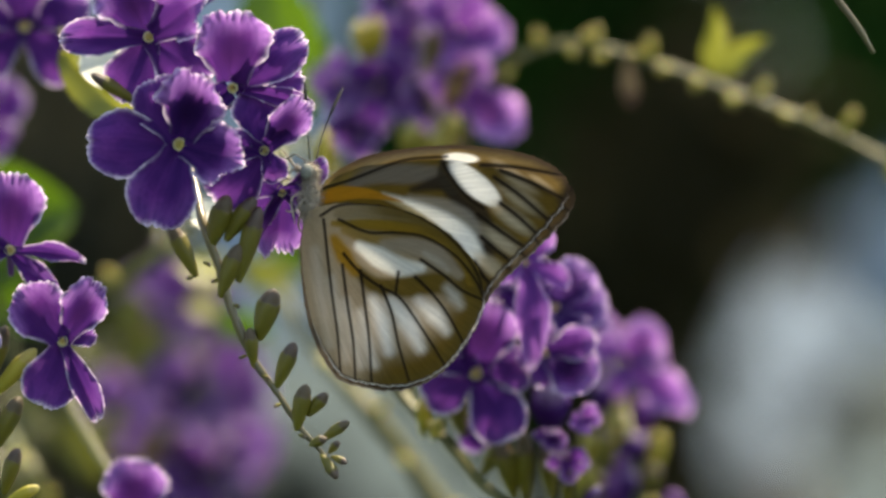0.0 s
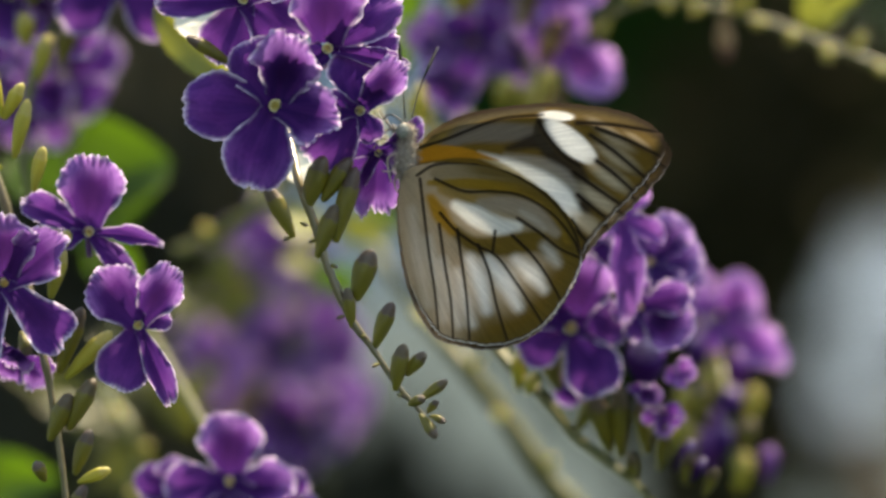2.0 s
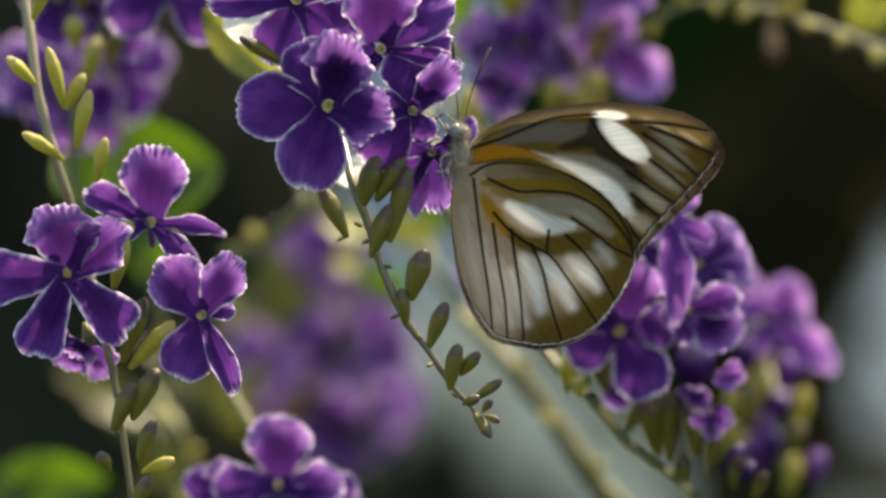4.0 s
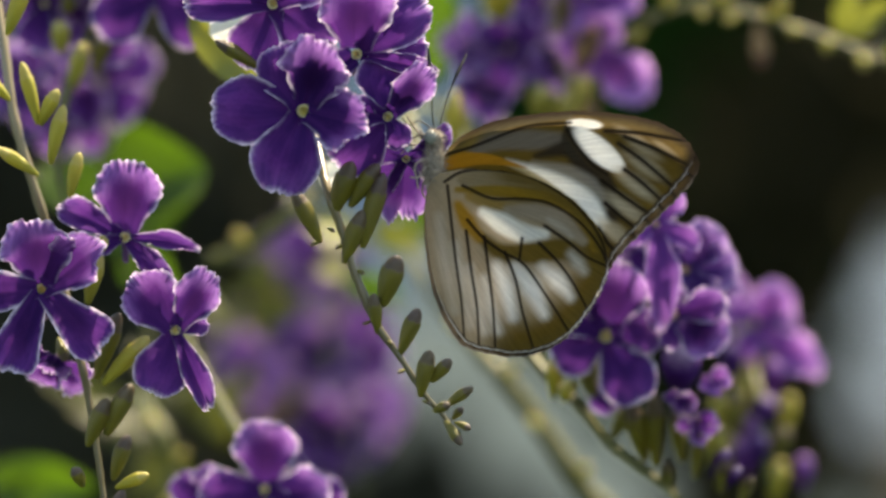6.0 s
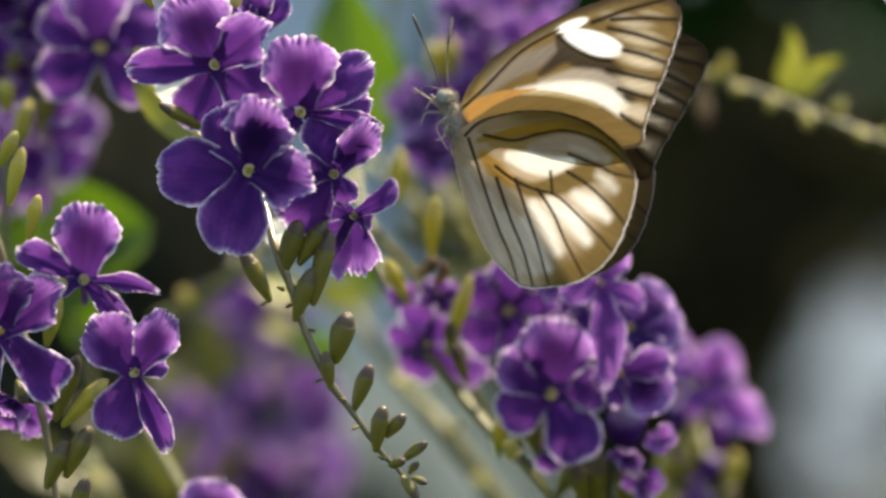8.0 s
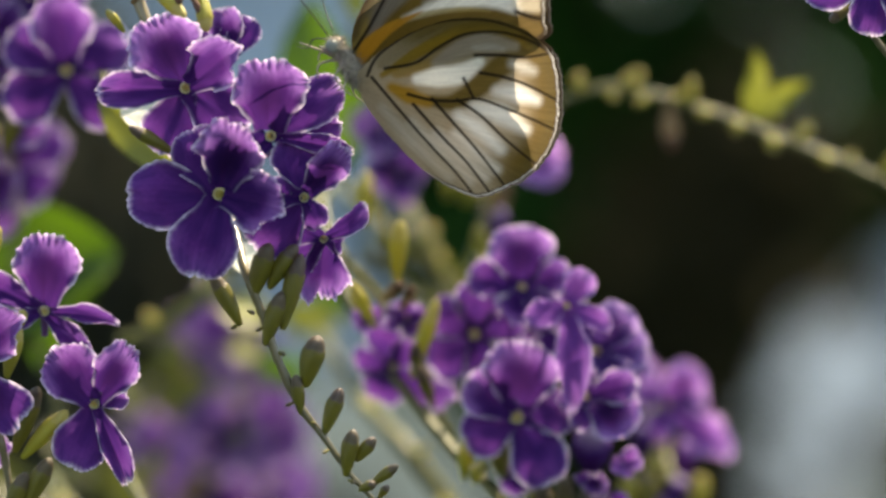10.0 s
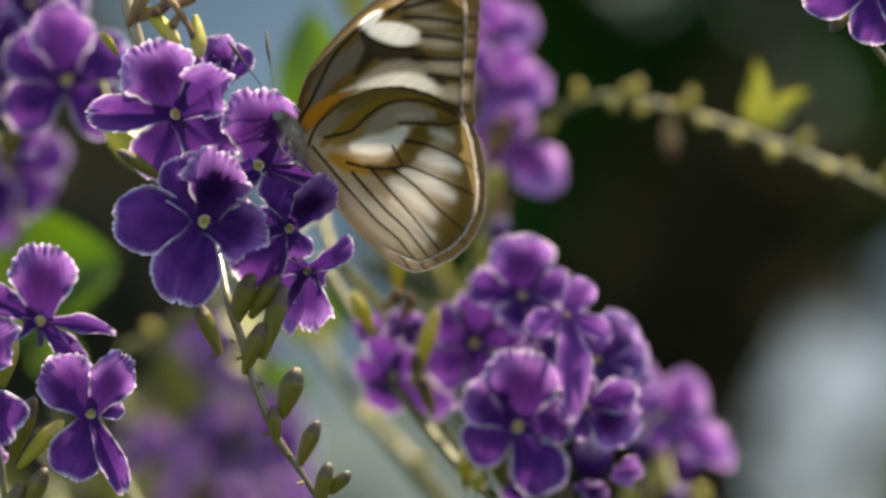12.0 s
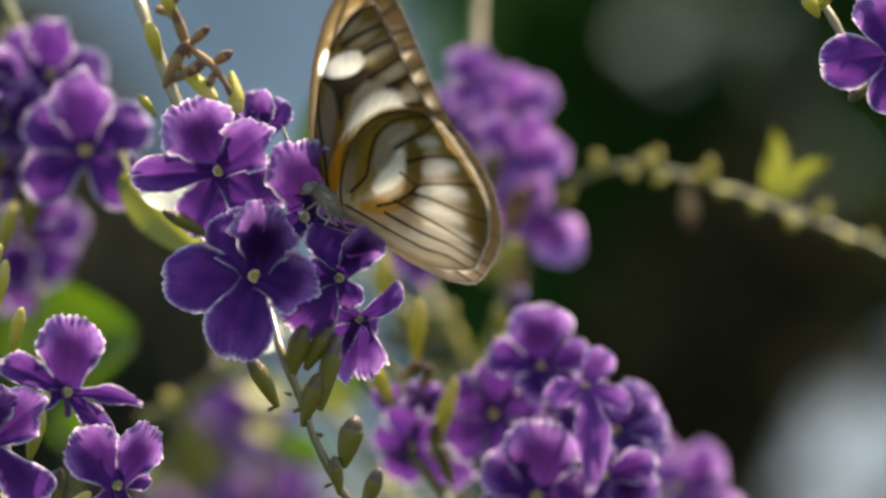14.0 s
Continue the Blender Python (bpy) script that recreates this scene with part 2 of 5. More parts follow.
# ---- petals, buds, leaves ----
def petal_mesh(name, mat, seed, ruffle=0.05, cup=0.12, curl=0.0, notch=0.06, crimps=0.0, spot_=0.0, square=0.58):
    """A petal of length 1 and width 1 along +x: narrow foot, broad end, crimped and toothed at its rim."""
    rng = np.random.RandomState(seed)
    nu, nv = 27, 61
    u = np.sin(np.linspace(0, np.pi / 2, nu))[:, None] * np.ones((1, nv))
    v = np.sin(np.linspace(-np.pi / 2, np.pi / 2, nv))[None, :] * np.ones((nu, 1))
    w = 0.21 + 0.32 * smooth(u / 0.6) if square < 0.6 else 0.15 + 0.40 * u
    w = np.where(u > square, w * np.sqrt(np.clip(1 - ((u - square) / (1.005 - square)) ** 2, 0, 1)) ** 0.85, w)
    x, y = u.copy(), v * w
    x = x - 0.6 * notch * np.exp(-(v / 0.25) ** 2) * smooth((u - 0.6) / 0.4) * 0.6
    gap = np.minimum((1 - np.abs(v)) * w * 1.1 + 0.05 * (1 - smooth(u / 0.35)), (1 - u) * 1.0)
    edge = 1 - np.clip(gap / 0.22, 0, 1)
    wide_ = (1 - np.clip(gap / 0.46, 0, 1)) * smooth((u - 0.25) / 0.4)
    ang = np.arctan2(y, x - 0.45)
    ph = rng.uniform(0, 6.28, 6)
    frill = 0.9 * np.sin(6 * ang + ph[0]) + 0.35 * np.sin(17 * ang + ph[1]) + 0.22 * np.sin(33 * ang + ph[2])
    z = cup * (y ** 2 * 2.2) - curl * x ** 2 + 0.10 * np.sin(x * 3.0 + ph[3]) * 0.3
    z = z + ruffle * 1.25 * frill * edge ** 2 * smooth(u / 0.6) + 0.06 * np.sin(5 * x + ph[1]) * np.sin(4 * y + ph[2]) - 0.022 * np.exp(-(v / 0.16) ** 2) * (1 - u * 0.7)
    z = z + 0.045 * np.sin(8 * y + 3 * x + ph[4]) * u + 0.035 * np.sin(6 * x - 5 * y + ph[0]) * u
    # pleats that fan out to the rim, and the teeth they end in
    fan = np.sin(27 * ang + 1.3 * np.sin(3 * ang + ph[5]))
    wide = smooth((edge - 0.05) / 0.7) * smooth((u - 0.15) / 0.4)
    z = z + crimps * 0.030 * fan * wide
    grow = 1 + (0.008 * (np.sin(29 * ang + ph[1]) + np.sin(47 * ang + ph[2])) + crimps * 0.036 * fan + 0.012 * np.sin(5 * ang + ph[4])) * edge ** 3
    x, y = 0.45 + (x - 0.45) * grow, y * grow
    streak = 0.5 + 0.22 * np.sin(v * 9 + ph[0] + 2 * u) + 0.16 * np.sin(v * 21 + ph[1]) * u + 0.12 * np.sin(v * 37 + ph[2]) + 0.25 * np.sin(38 * ang + ph[3]) * smooth((edge - 0.2) / 0.6)
    streak = streak + crimps * 0.35 * fan * wide
    spot_ = spot_ * np.exp(-(((x - 0.46) / 0.31) ** 2 + (y / 0.24) ** 2) ** 1.5)
    return mesh_of(name, np.stack([x, y, z], -1).reshape(-1, 3), grid_faces(nu, nv), mat, spot=spot_.ravel(),
                   edge=edge.ravel(), wide=wide_.ravel(), fringe=np.full(u.size, min(1.0, max(0.0, crimps - 0.15) * 1.15)), along=u.ravel(), streak=streak.ravel(), crimp=(np.sin(38 * ang + ph[3]) + 0.6 * np.sin(61 * ang) + crimps * 0.9 * fan).ravel())


PETALS = {}
for key, mat in (("v", PETAL), ("b", PETAL_BLUE), ("l", PETAL_LIT)):
    PETALS[key] = [petal_mesh("petal", mat, sd, r, c, k, n, cr, sp, sq) for sd, r, c, k, n, cr, sp, sq in (
        (3, 0.04, 0.10, 0.02, 0.05, 0.25, 0, 0.58), (5, 0.055, 0.20, 0.10, 0.08, 0.35, 0, 0.58), (8, 0.08, 0.30, -0.08, 0.03, 0.8, 0.3, 0.58),
        (13, 0.065, 0.05, 0.18, 0.10, 0.4, 0, 0.58), (21, 0.05, 0.35, 0.25, 0.05, 0.3, 0, 0.58), (34, 0.085, 0.22, 0.0, 0.02, 1.0, 0.9, 0.58),
        (55, 0.04, 0.16, 0.06, 0.10, 0.2, 0.5, 0.76))]



def throat_mesh():
    """The flower's eye and the tube behind it, of radius 1 at the mouth."""
    z = np.array([-1.6, -0.8, -0.05, -0.25, -0.9, -2.5, -5.0, -7.5])
    r = np.array([0.25, 0.5, 0.92, 0.88, 0.8, 0.7, 0.6, 0.5])
    sides = 12
    ang = np.linspace(0, 2 * np.pi, sides, endpoint=False)
    bend = np.where(z < -1, -0.05 * (z + 1) ** 2, 0)
    ring = np.stack([np.stack([rr * np.cos(ang), rr * np.sin(ang) + bb, ang * 0 + zz], -1) for rr, zz, bb in zip(r, z, bend)]).reshape(-1, 3)
    faces = [f[::-1] for f in grid_faces(len(z), sides, True)] + [tuple(range(sides))]
    along = np.repeat(np.array([0.0, 0.1, 0.62, 1, 1, 1, 1, 0.9]), sides)
    return mesh_of("throat", ring, faces, THROAT, along=along)


THROAT_MESH = throat_mesh()


def bud_mesh(name, mat, fat=0.5):
    """A bud of length 1 along +z and width 1: foot, ribbed calyx that ends in teeth, folded tip."""
    z = np.array([0, 0.03, 0.10, 0.22, 0.36, 0.50, 0.62, 0.70, 0.735, 0.74, 0.79, 0.86, 0.93, 0.98, 1.0])
    r = np.interp(z, [0, 0.06, 0.3, 0.55 + 0.1 * fat, 0.735, 0.74, 0.80, 0.90, 0.97, 1.0], [0.13, 0.20, 0.35, 0.45, 0.43, 0.37, 0.37, 0.31, 0.18, 0.04])
    sides = 20
    ang = np.linspace(0, 2 * np.pi, sides, endpoint=False)
    rib = 1 + 0.10 * np.abs(np.cos(2.5 * ang + 0.4))[None, :] * np.sin(np.pi * np.clip(z, 0, 0.9))[:, None]
    rise = 0.018 * np.cos(5 * ang + 0.8)[None, :] * np.exp(-((z - 0.735) / 0.06) ** 2)[:, None]
    bend = 0.16 * (z * (1 - z))[:, None]
    verts = np.stack([(r[:, None] * rib) * np.cos(ang), (r[:, None] * rib) * np.sin(ang) + bend, z[:, None] + rise], -1).reshape(-1, 3)
    faces = grid_faces(len(z), sides, True)
    faces += [tuple(range(sides))[::-1], tuple((len(z) - 1) * sides + j for j in range(sides))]
    value = np.where(z < 0.737, z * 0.98, 0.74 + 0.26 * z)
    return mesh_of(name, verts, faces, mat, along=np.repeat(value, sides), edge=np.repeat(z * 0.9, sides), wide=np.repeat(z, sides))


BUDS = {"g": bud_mesh("bud", BUD, 0.55), "y": bud_mesh("bud", BUD_YELLOW, 0.5), "c": bud_mesh("bud", BUD, 0.2),
        "p": bud_mesh("bud", PETAL, 1.0), "d": bud_mesh("bud", DRY, 0.3), "l": bud_mesh("bud", PETAL_LIT, 1.0)}


def leaf_mesh(name, mat, seed=1, fold=0.15, wave=0.05):
    """A leaf of length 1 and width 1 along +x with a midrib and side veins."""
    rng = np.random.RandomState(seed)
    nu, nv = 21, 13
    u = np.linspace(0, 1, nu)[:, None] * np.ones((1, nv))
    v = np.linspace(-1, 1, nv)[None, :] * np.ones((nu, 1))
    w = 0.5 * np.sin(np.pi * u ** 0.8) ** 0.8 + 0.012
    z = fold * np.abs(v) * w + wave * np.sin(u * 7 + rng.uniform(0, 6)) * v ** 2 - 0.12 * u ** 2
    vein = np.exp(-(v / 0.06) ** 2) + 0.6 * np.clip(np.sin(40 * (u - 0.35 * np.abs(v))), 0, 1) ** 6
    serr = 1 + 0.03 * np.sin(u * 60)
    return mesh_of(name, np.stack([u, v * w * serr, z], -1).reshape(-1, 3), grid_faces(nu, nv), mat, streak=vein.ravel(), along=u.ravel())


LEAVES = {"w": leaf_mesh("leaf", GLARE_LEAF, 5), "g": leaf_mesh("leaf", LEAF, 1), "y": leaf_mesh("leaf", LEAF_YELLOW, 2), "o": leaf_mesh("leaf", LEAF_OLIVE, 3), "s": leaf_mesh("leaf", LEAF_SUN_TINT, 4)}


def facing(n):
    """A turn whose z looks along n and whose x runs to the right."""
    z = Vector(n).normalized()
    x = Vector((1, 0, 0)) - z * z.x
    x.normalize()
    y = z.cross(x)
    return Matrix((x, y, z)).transposed().to_4x4()


def aim(a, b, width, flat=False):
    """The pose that lays a bud (z) from a to b with a width."""
    d = b - a
    q = d.to_track_quat("Z", "Y").to_matrix().to_4x4()
    return Matrix.Translation(a) @ q @ Matrix.Diagonal((width, width, d.length, 1))


def lay(a, b, width, up=(0, -1, 0), tilt=0):
    """The pose that lays a leaf or petal (x) from a to b, its face turned to up."""
    x = (b - a).normalized()
    z = (Vector(up) - x * x.dot(Vector(up))).normalized()
    y = z.cross(x)
    r = Matrix((x, y, z)).transposed().to_4x4() @ pose(0, 0, 0, tilt)
    return Matrix.Translation(a) @ r @ Matrix.Diagonal((b.x * 0 + (b - a).length, width, (b - a).length, 1))


class Raceme:
    """A flowering stalk: a thing whose flowers, buds and stalk are its parts, drawn round (px, py) at the depth y."""

    def __init__(self, name, px, py, y, label, category="flower raceme", group="flowering stalks"):
        self.y, self.s = y, unit(y)
        self.home = at(px, py, y)
        self.thing = tagged(new(name), label, category, group)
        self.thing.matrix_world = Matrix.Translation(self.home)
        self.count = 0

    def p(self, px, py, dy=0.0):
        return at(px, py, self.y + dy) - self.home

    def stem(self, pts, r, mat=STEM, name="stalk", knobs=0.12, label=""):
        path = [tuple(self.p(*q)) for q in pts]
        radii = [k * self.s for k in (r if isinstance(r, (list, tuple)) else [r])]
        return child(name, tube(name, path, radii, mat, 10, None, knobs, len(pts)), self.thing, Matrix(), label)

    def bud(self, x0, y0, x1, y1, w, kind="g", d0=0.0, d1=-0.001, label=""):
        return child("bud", BUDS[kind], self.thing, aim(self.p(x0, y0, d0), self.p(x1, y1, d1), w * self.s), label)

    def flower(self, px, py, petals, n=(0, -1, 0.1), dy=0.0, eye=17, kind="v"):
        """petals: angle from the right, length, width, how far it leans to the viewer, which of the petal forms."""
        eye = eye * 0.72
        f = child("flower", THROAT_MESH, self.thing, Matrix.Translation(self.p(px, py, dy)) @ facing(n) @ Matrix.Scale(eye * self.s, 4))
        for i, (ang, ln, wd, tilt, form) in enumerate(petals):
            self.count += 1
            m = pose(0, 0, 0, 0, 0, ang) @ pose(0.52, 0, 0.015 * i - 0.05, 0, -tilt, 0) @ Matrix.Diagonal((ln / eye, wd / eye, ln / eye, 1))
            child("petal", PETALS[kind][form], f, m)
        return f

    def whorl(self, px, py, size, n, turn=0, dy=0.0, kind="v", seed=0, cup=12):
        """An ordinary five-petalled flower."""
        rng = random.Random(seed * 7 + 3)
        return self.flower(px, py, [(turn + 72 * i + rng.uniform(-8, 8), size * rng.uniform(0.88, 1.08), size * rng.uniform(0.78, 0.95),
                                     cup - 14 + rng.uniform(-14, 14) + 44 * max(0, math.sin(radians(turn + 72 * i))), rng.randrange(6)) for i in range(5)], n, dy, size * 0.13, kind)

    def leaf(self, x0, y0, x1, y1, w, kind="g", tilt=20, d0=0.0, d1=0.0, label=""):
        return child("leaf", LEAVES[kind], self.thing, lay(self.p(x0, y0, d0), self.p(x1, y1, d1), w * self.s, (0, -1, 0.3), tilt), label)

# ---- the butterfly ----
U = unit(0.0)


def wp(x, y):
    """A place on the wing drawing, from the wing's root."""
    return (x - 757.0, 335.0 - y)


def blob(x, y, cx, cy, a, b, turn=0.0, soft=0.35):
    """1 inside an ellipse, with a soft edge. turn: degrees, anticlockwise."""
    cx, cy = wp(cx, cy)
    c, s = math.cos(radians(turn)), math.sin(radians(turn))
    p, q = ((x - cx) * c + (y - cy) * s) / a, (-(x - cx) * s + (y - cy) * c) / b
    return smooth((1 + soft - np.sqrt(p * p + q * q)) / (2 * soft))


def near_line(x, y, pts):
    """Distance from a smooth line through pts, and how far along it."""
    path = spline([wp(*p) for p in pts], 150)
    d2 = (x[:, None] - path[None, :, 0]) ** 2 + (y[:, None] - path[None, :, 1]) ** 2
    k = d2.argmin(1)
    return np.sqrt(d2[np.arange(len(x)), k]), k / 149.0


def veined(c, x, y, lines, col, wide=2.2):
    lift = np.zeros(len(x))
    for pts in lines:
        d, k = near_line(x, y, pts)
        m = smooth((wide * (1.2 - 0.35 * k) + 2.0 - d) / 3.6)[:, None] * 0.95
        c = c * (1 - m) + np.array(col) * m
        lift = np.maximum(lift, m[:, 0])
    return c, lift


def laid(c, m, col):
    m = m[:, None] if np.ndim(m) else m
    return c * (1 - m) + np.array(col) * m


OLIVE, WHITE, ORANGE, DARK = (0.165, 0.096, 0.012), (0.84, 0.82, 0.76), (0.47, 0.205, 0.010), (0.016, 0.010, 0.006)


def rim_distance(x, y, outline):
    d2 = (x[:, None] - outline[None, ::2, 0]) ** 2 + (y[:, None] - outline[None, ::2, 1]) ** 2
    return np.sqrt(d2.min(1))


FORE_LINE = [(757, 330), (775, 300), (800, 276), (850, 252), (905, 241), (955, 235), (1005, 233), (1062, 236), (1122, 246), (1164, 261), (1194, 282), (1208, 303),
             (1207, 320), (1196, 342), (1170, 374), (1140, 406), (1105, 441), (1076, 473), (1056, 502), (1030, 500), (960, 482), (870, 425), (790, 372), (757, 358)]
HIND_LINE = [(757, 345), (800, 336), (870, 339), (940, 358), (1000, 395), (1045, 450), (1058, 505), (1053, 528), (1040, 557),
             (1020, 588), (1000, 614), (970, 639), (930, 656), (890, 661), (855, 656), (828, 651), (805, 641), (788, 620), (768, 586), (751, 540), (741, 490), (735, 440), (735, 392), (743, 358)]


def striated(c, x, y, amount=0.10):
    """Fine ray-like streaks and specks of the scales."""
    a, r = np.arctan2(y + 4, x + 40), np.hypot(x, y)
    k = np.array([noise.noise(Vector((q * 70, p * 0.012, 3.1))) + 0.6 * noise.noise(Vector((q * 160, p * 0.03, 9.4))) for q, p in zip(a, r)])
    return c * (1 + 0.6 * amount * k)[:, None]


def band(x, y, pts, widths, soft):
    """1 along a smooth line, as wide to each side as widths say, with a soft edge."""
    d, k = near_line(x, y, pts)
    return smooth((np.interp(k, np.linspace(0, 1, len(widths)), widths) - d) / soft + 0.5)


def fore_pattern(x, y, rim):
    c = np.tile(np.array(OLIVE), (len(x), 1))
    c = laid(c, blob(x, y, 1108, 258, 75, 11, -8, 0.6) * 0.6, (0.19, 0.125, 0.035))
    c = laid(c, band(x, y, [(775, 318), (800, 292), (860, 261), (940, 246), (990, 243)], [9, 8, 7, 5], 6), (0.17, 0.13, 0.06))
    c = laid(c, blob(x, y, 797, 296, 42, 17, 42, 0.5) * 0.75, (0.30, 0.19, 0.03))
    c = laid(c, band(x, y, [(812, 310), (855, 288), (915, 284), (968, 285)], [8, 15, 18, 15], 14), (0.190, 0.152, 0.110))
    c = laid(c, band(x, y, [(930, 312), (985, 300), (1012, 322), (1045, 355), (1058, 400), (1060, 445)], [5, 16, 19, 20, 19, 12], 16) * 0.96, (0.036, 0.024, 0.014))
    c = laid(c, band(x, y, [(984, 264), (984, 290), (1002, 315)], [6, 10, 8], 8) * 0.9, (0.045, 0.034, 0.02))
    c = laid(c, band(x, y, [(925, 326), (985, 342), (1028, 366), (1052, 400)], [5, 14, 14, 8], 14) * 0.75, (0.38, 0.325, 0.26))
    c = laid(c, band(x, y, [(878, 322), (930, 340), (985, 366), (1022, 394), (1046, 432)], [3, 9, 15, 17, 13], 14), (0.80, 0.77, 0.69))
    c = laid(c, band(x, y, [(880, 326), (925, 346), (975, 380), (1005, 410)], [3, 5, 4, 1], 6) * 0.7, (0.36, 0.25, 0.06))
    c = laid(c, band(x, y, [(764, 331), (800, 319), (850, 319), (912, 333)], [9, 14, 9, 1], 5), ORANGE)
    c = laid(c, blob(x, y, 1040, 302, 58, 21, -39, 0.13), WHITE)
    c = laid(c, blob(x, y, 1015, 256, 31, 9, -4, 0.2), (0.9, 0.88, 0.82))
    for px, py, a, b, k in ((1112, 290, 42, 10, 0.8), (1122, 328, 42, 13, 0.9), (1110, 364, 40, 14, 1.0), (1088, 402, 40, 15, 1.0), (1070, 448, 32, 14, 0.95), (1158, 300, 26, 6, 0.4)):
        c = laid(c, blob(x, y, px, py, a, b, -36, 0.6) * k, (0.50, 0.40, 0.26))
    c = laid(c, smooth((22 - rim) / 14) * smooth((y + 0.1 * x - 30) / 20) * 0.75 * (1 - blob(x, y, 1015, 256, 38, 14, -6, 0.2)), (0.055, 0.036, 0.014))
    c = striated(c, x, y, 0.30)
    veins = [[(770, 310), (822, 294), (909, 262), (991, 254)], [(1051, 268), (1121, 274), (1197, 288)], [(1086, 278), (1143, 301), (1200, 330)], [(1075, 290), (1120, 322), (1176, 371)],
             [(1086, 336), (1115, 358), (1150, 390)], [(1045, 355), (1090, 388), (1134, 418)], [(1052, 396), (1080, 420), (1112, 445)], [(1040, 440), (1056, 466), (1072, 482)],
             [(985, 266), (1000, 292), (1030, 328), (1056, 345)]]
    for pts in veins[1:]:
        c = laid(c, band(x, y, pts, [6, 7, 6], 9) * 0.55, (0.060, 0.038, 0.014))
    c, lift = veined(c, x, y, veins, DARK, 2.5)
    edge = smooth((9 - rim) / 4) * smooth((x - 20) / 80)
    c = laid(c, edge * 0.92, (0.050, 0.030, 0.016))
    fr = smooth((3.4 - rim) / 2.0) * smooth((x - 290) / 30) * smooth((20 - y) / 40) * (0.72 + 0.28 * np.sin(x * 0.35))
    return laid(c, np.clip(fr, 0, 1) * 0.95, (0.85, 0.80, 0.74)), lift


def hind_pattern(x, y, rim):
    c = np.tile(np.array((0.44, 0.325, 0.200)), (len(x), 1))
    out = smooth((88 - rim) / 62) * smooth((x - 55) / 90) * smooth((40 - y) / 60)
    c = laid(c, out, OLIVE)
    # grey cell bands and the yellow line between them
    c = laid(c, band(x, y, [(800, 354), (860, 352), (915, 364), (975, 392), (1020, 430)], [10, 15, 14, 9, 4], 10), (0.31, 0.225, 0.120))
    c = laid(c, band(x, y, [(790, 372), (850, 374), (905, 378), (960, 388), (1008, 424), (1036, 475)], [5, 10, 11, 9, 10, 9], 8) * 0.95, (0.29, 0.165, 0.012))
    c = laid(c, band(x, y, [(812, 384), (850, 398), (905, 404)], [9, 10, 5], 10) * 0.85, (0.34, 0.20, 0.035))
    c = laid(c, band(x, y, [(880, 408), (930, 412), (975, 428), (1012, 462)], [9, 15, 17, 9], 12), (0.36, 0.280, 0.195))
    c = laid(c, band(x, y, [(832, 455), (868, 482), (925, 484), (975, 478), (1012, 500), (1035, 520)], [9, 15, 19, 19, 14, 12], 13), (0.165, 0.100, 0.014))
    c = laid(c, band(x, y, [(792, 400), (808, 428), (828, 456)], [9, 15, 10], 14), (0.40, 0.20, 0.012))
    c = laid(c, band(x, y, [(836, 412), (868, 430), (905, 448), (945, 450)], [9, 18, 17, 8], 13), (0.86, 0.82, 0.72))
    c = laid(c, band(x, y, [(952, 424), (975, 440), (992, 455)], [5, 8, 5], 10) * 0.6, (0.48, 0.41, 0.33))
    # pale blotches between the veins, fading towards the margin
    for pts, w, k in (([(860, 508), (876, 545), (888, 596)], [9, 14, 9], 1.0), ([(892, 510), (922, 545), (944, 592)], [9, 17, 8], 1.0), ([(942, 510), (970, 534), (990, 562)], [8, 16, 7], 0.95),
                      ([(992, 486), (1004, 502), (1014, 516)], [6, 10, 6], 0.6), ([(838, 530), (850, 580), (862, 622)], [6, 9, 7], 0.75), ([(812, 510), (826, 575), (838, 622)], [6, 9, 7], 0.6),
                      ([(786, 470), (800, 545), (812, 612)], [6, 8, 6], 0.45), ([(758, 420), (768, 500), (785, 585)], [6, 10, 6], 0.35)):
        c = laid(c, band(x, y, pts, w, 24) * k, (0.78, 0.745, 0.68))
    c = laid(c, smooth((34 - rim) / 26) * smooth((x - 70) / 60) * smooth((40 - y) / 60) * 0.9, (0.135, 0.085, 0.014))
    c = striated(c, x, y, 0.34)
    veins = [[(768, 358), (800, 340), (850, 337), (905, 345), (955, 367), (1005, 405), (1042, 455), (1056, 500)], [(800, 365), (850, 387), (902, 388), (952, 396), (1005, 428), (1040, 470), (1055, 502)],
             [(773, 365), (780, 430), (788, 500), (797, 565), (803, 640)], [(806, 445), (815, 515), (825, 580), (829, 652)], [(838, 455), (845, 510), (853, 575), (858, 656)],
             [(874, 482), (893, 530), (906, 590), (926, 657)], [(808, 425), (835, 456), (870, 482), (906, 502), (936, 542), (966, 588), (988, 624)], [(935, 466), (965, 496), (992, 532), (1022, 586)],
             [(945, 436), (985, 463), (1018, 490), (1056, 508)], [(905, 458), (900, 497)]]
    c, lift = veined(c, x, y, veins, DARK, 2.3)
    c = laid(c, smooth((6.5 - rim) / 3) * smooth((x + 10) / 40) * smooth((-130 - y) / 40) * 0.92, (0.06, 0.034, 0.016))
    fr = smooth((3.2 - rim) / 1.8) * smooth((x + 20) / 50) * smooth((-150 - y) / 40) * (0.8 + 0.2 * np.sin(x * 0.4 + y * 0.3))
    return laid(c, np.clip(fr, 0, 1) * 0.95, (0.86, 0.82, 0.76)), lift


def upper_side(pattern):
    """The blackish upper side of a wing, where only its white patches stay pale."""
    def dark(x, y, rim):
        c, lift = pattern(x, y, rim)
        k = smooth((c.mean(1) - 0.24) / 0.3) * smooth((rim - 12) / 16)
        return laid(np.array((0.012, 0.008, 0.004)) + 0.19 * c, k, c), lift
    return dark


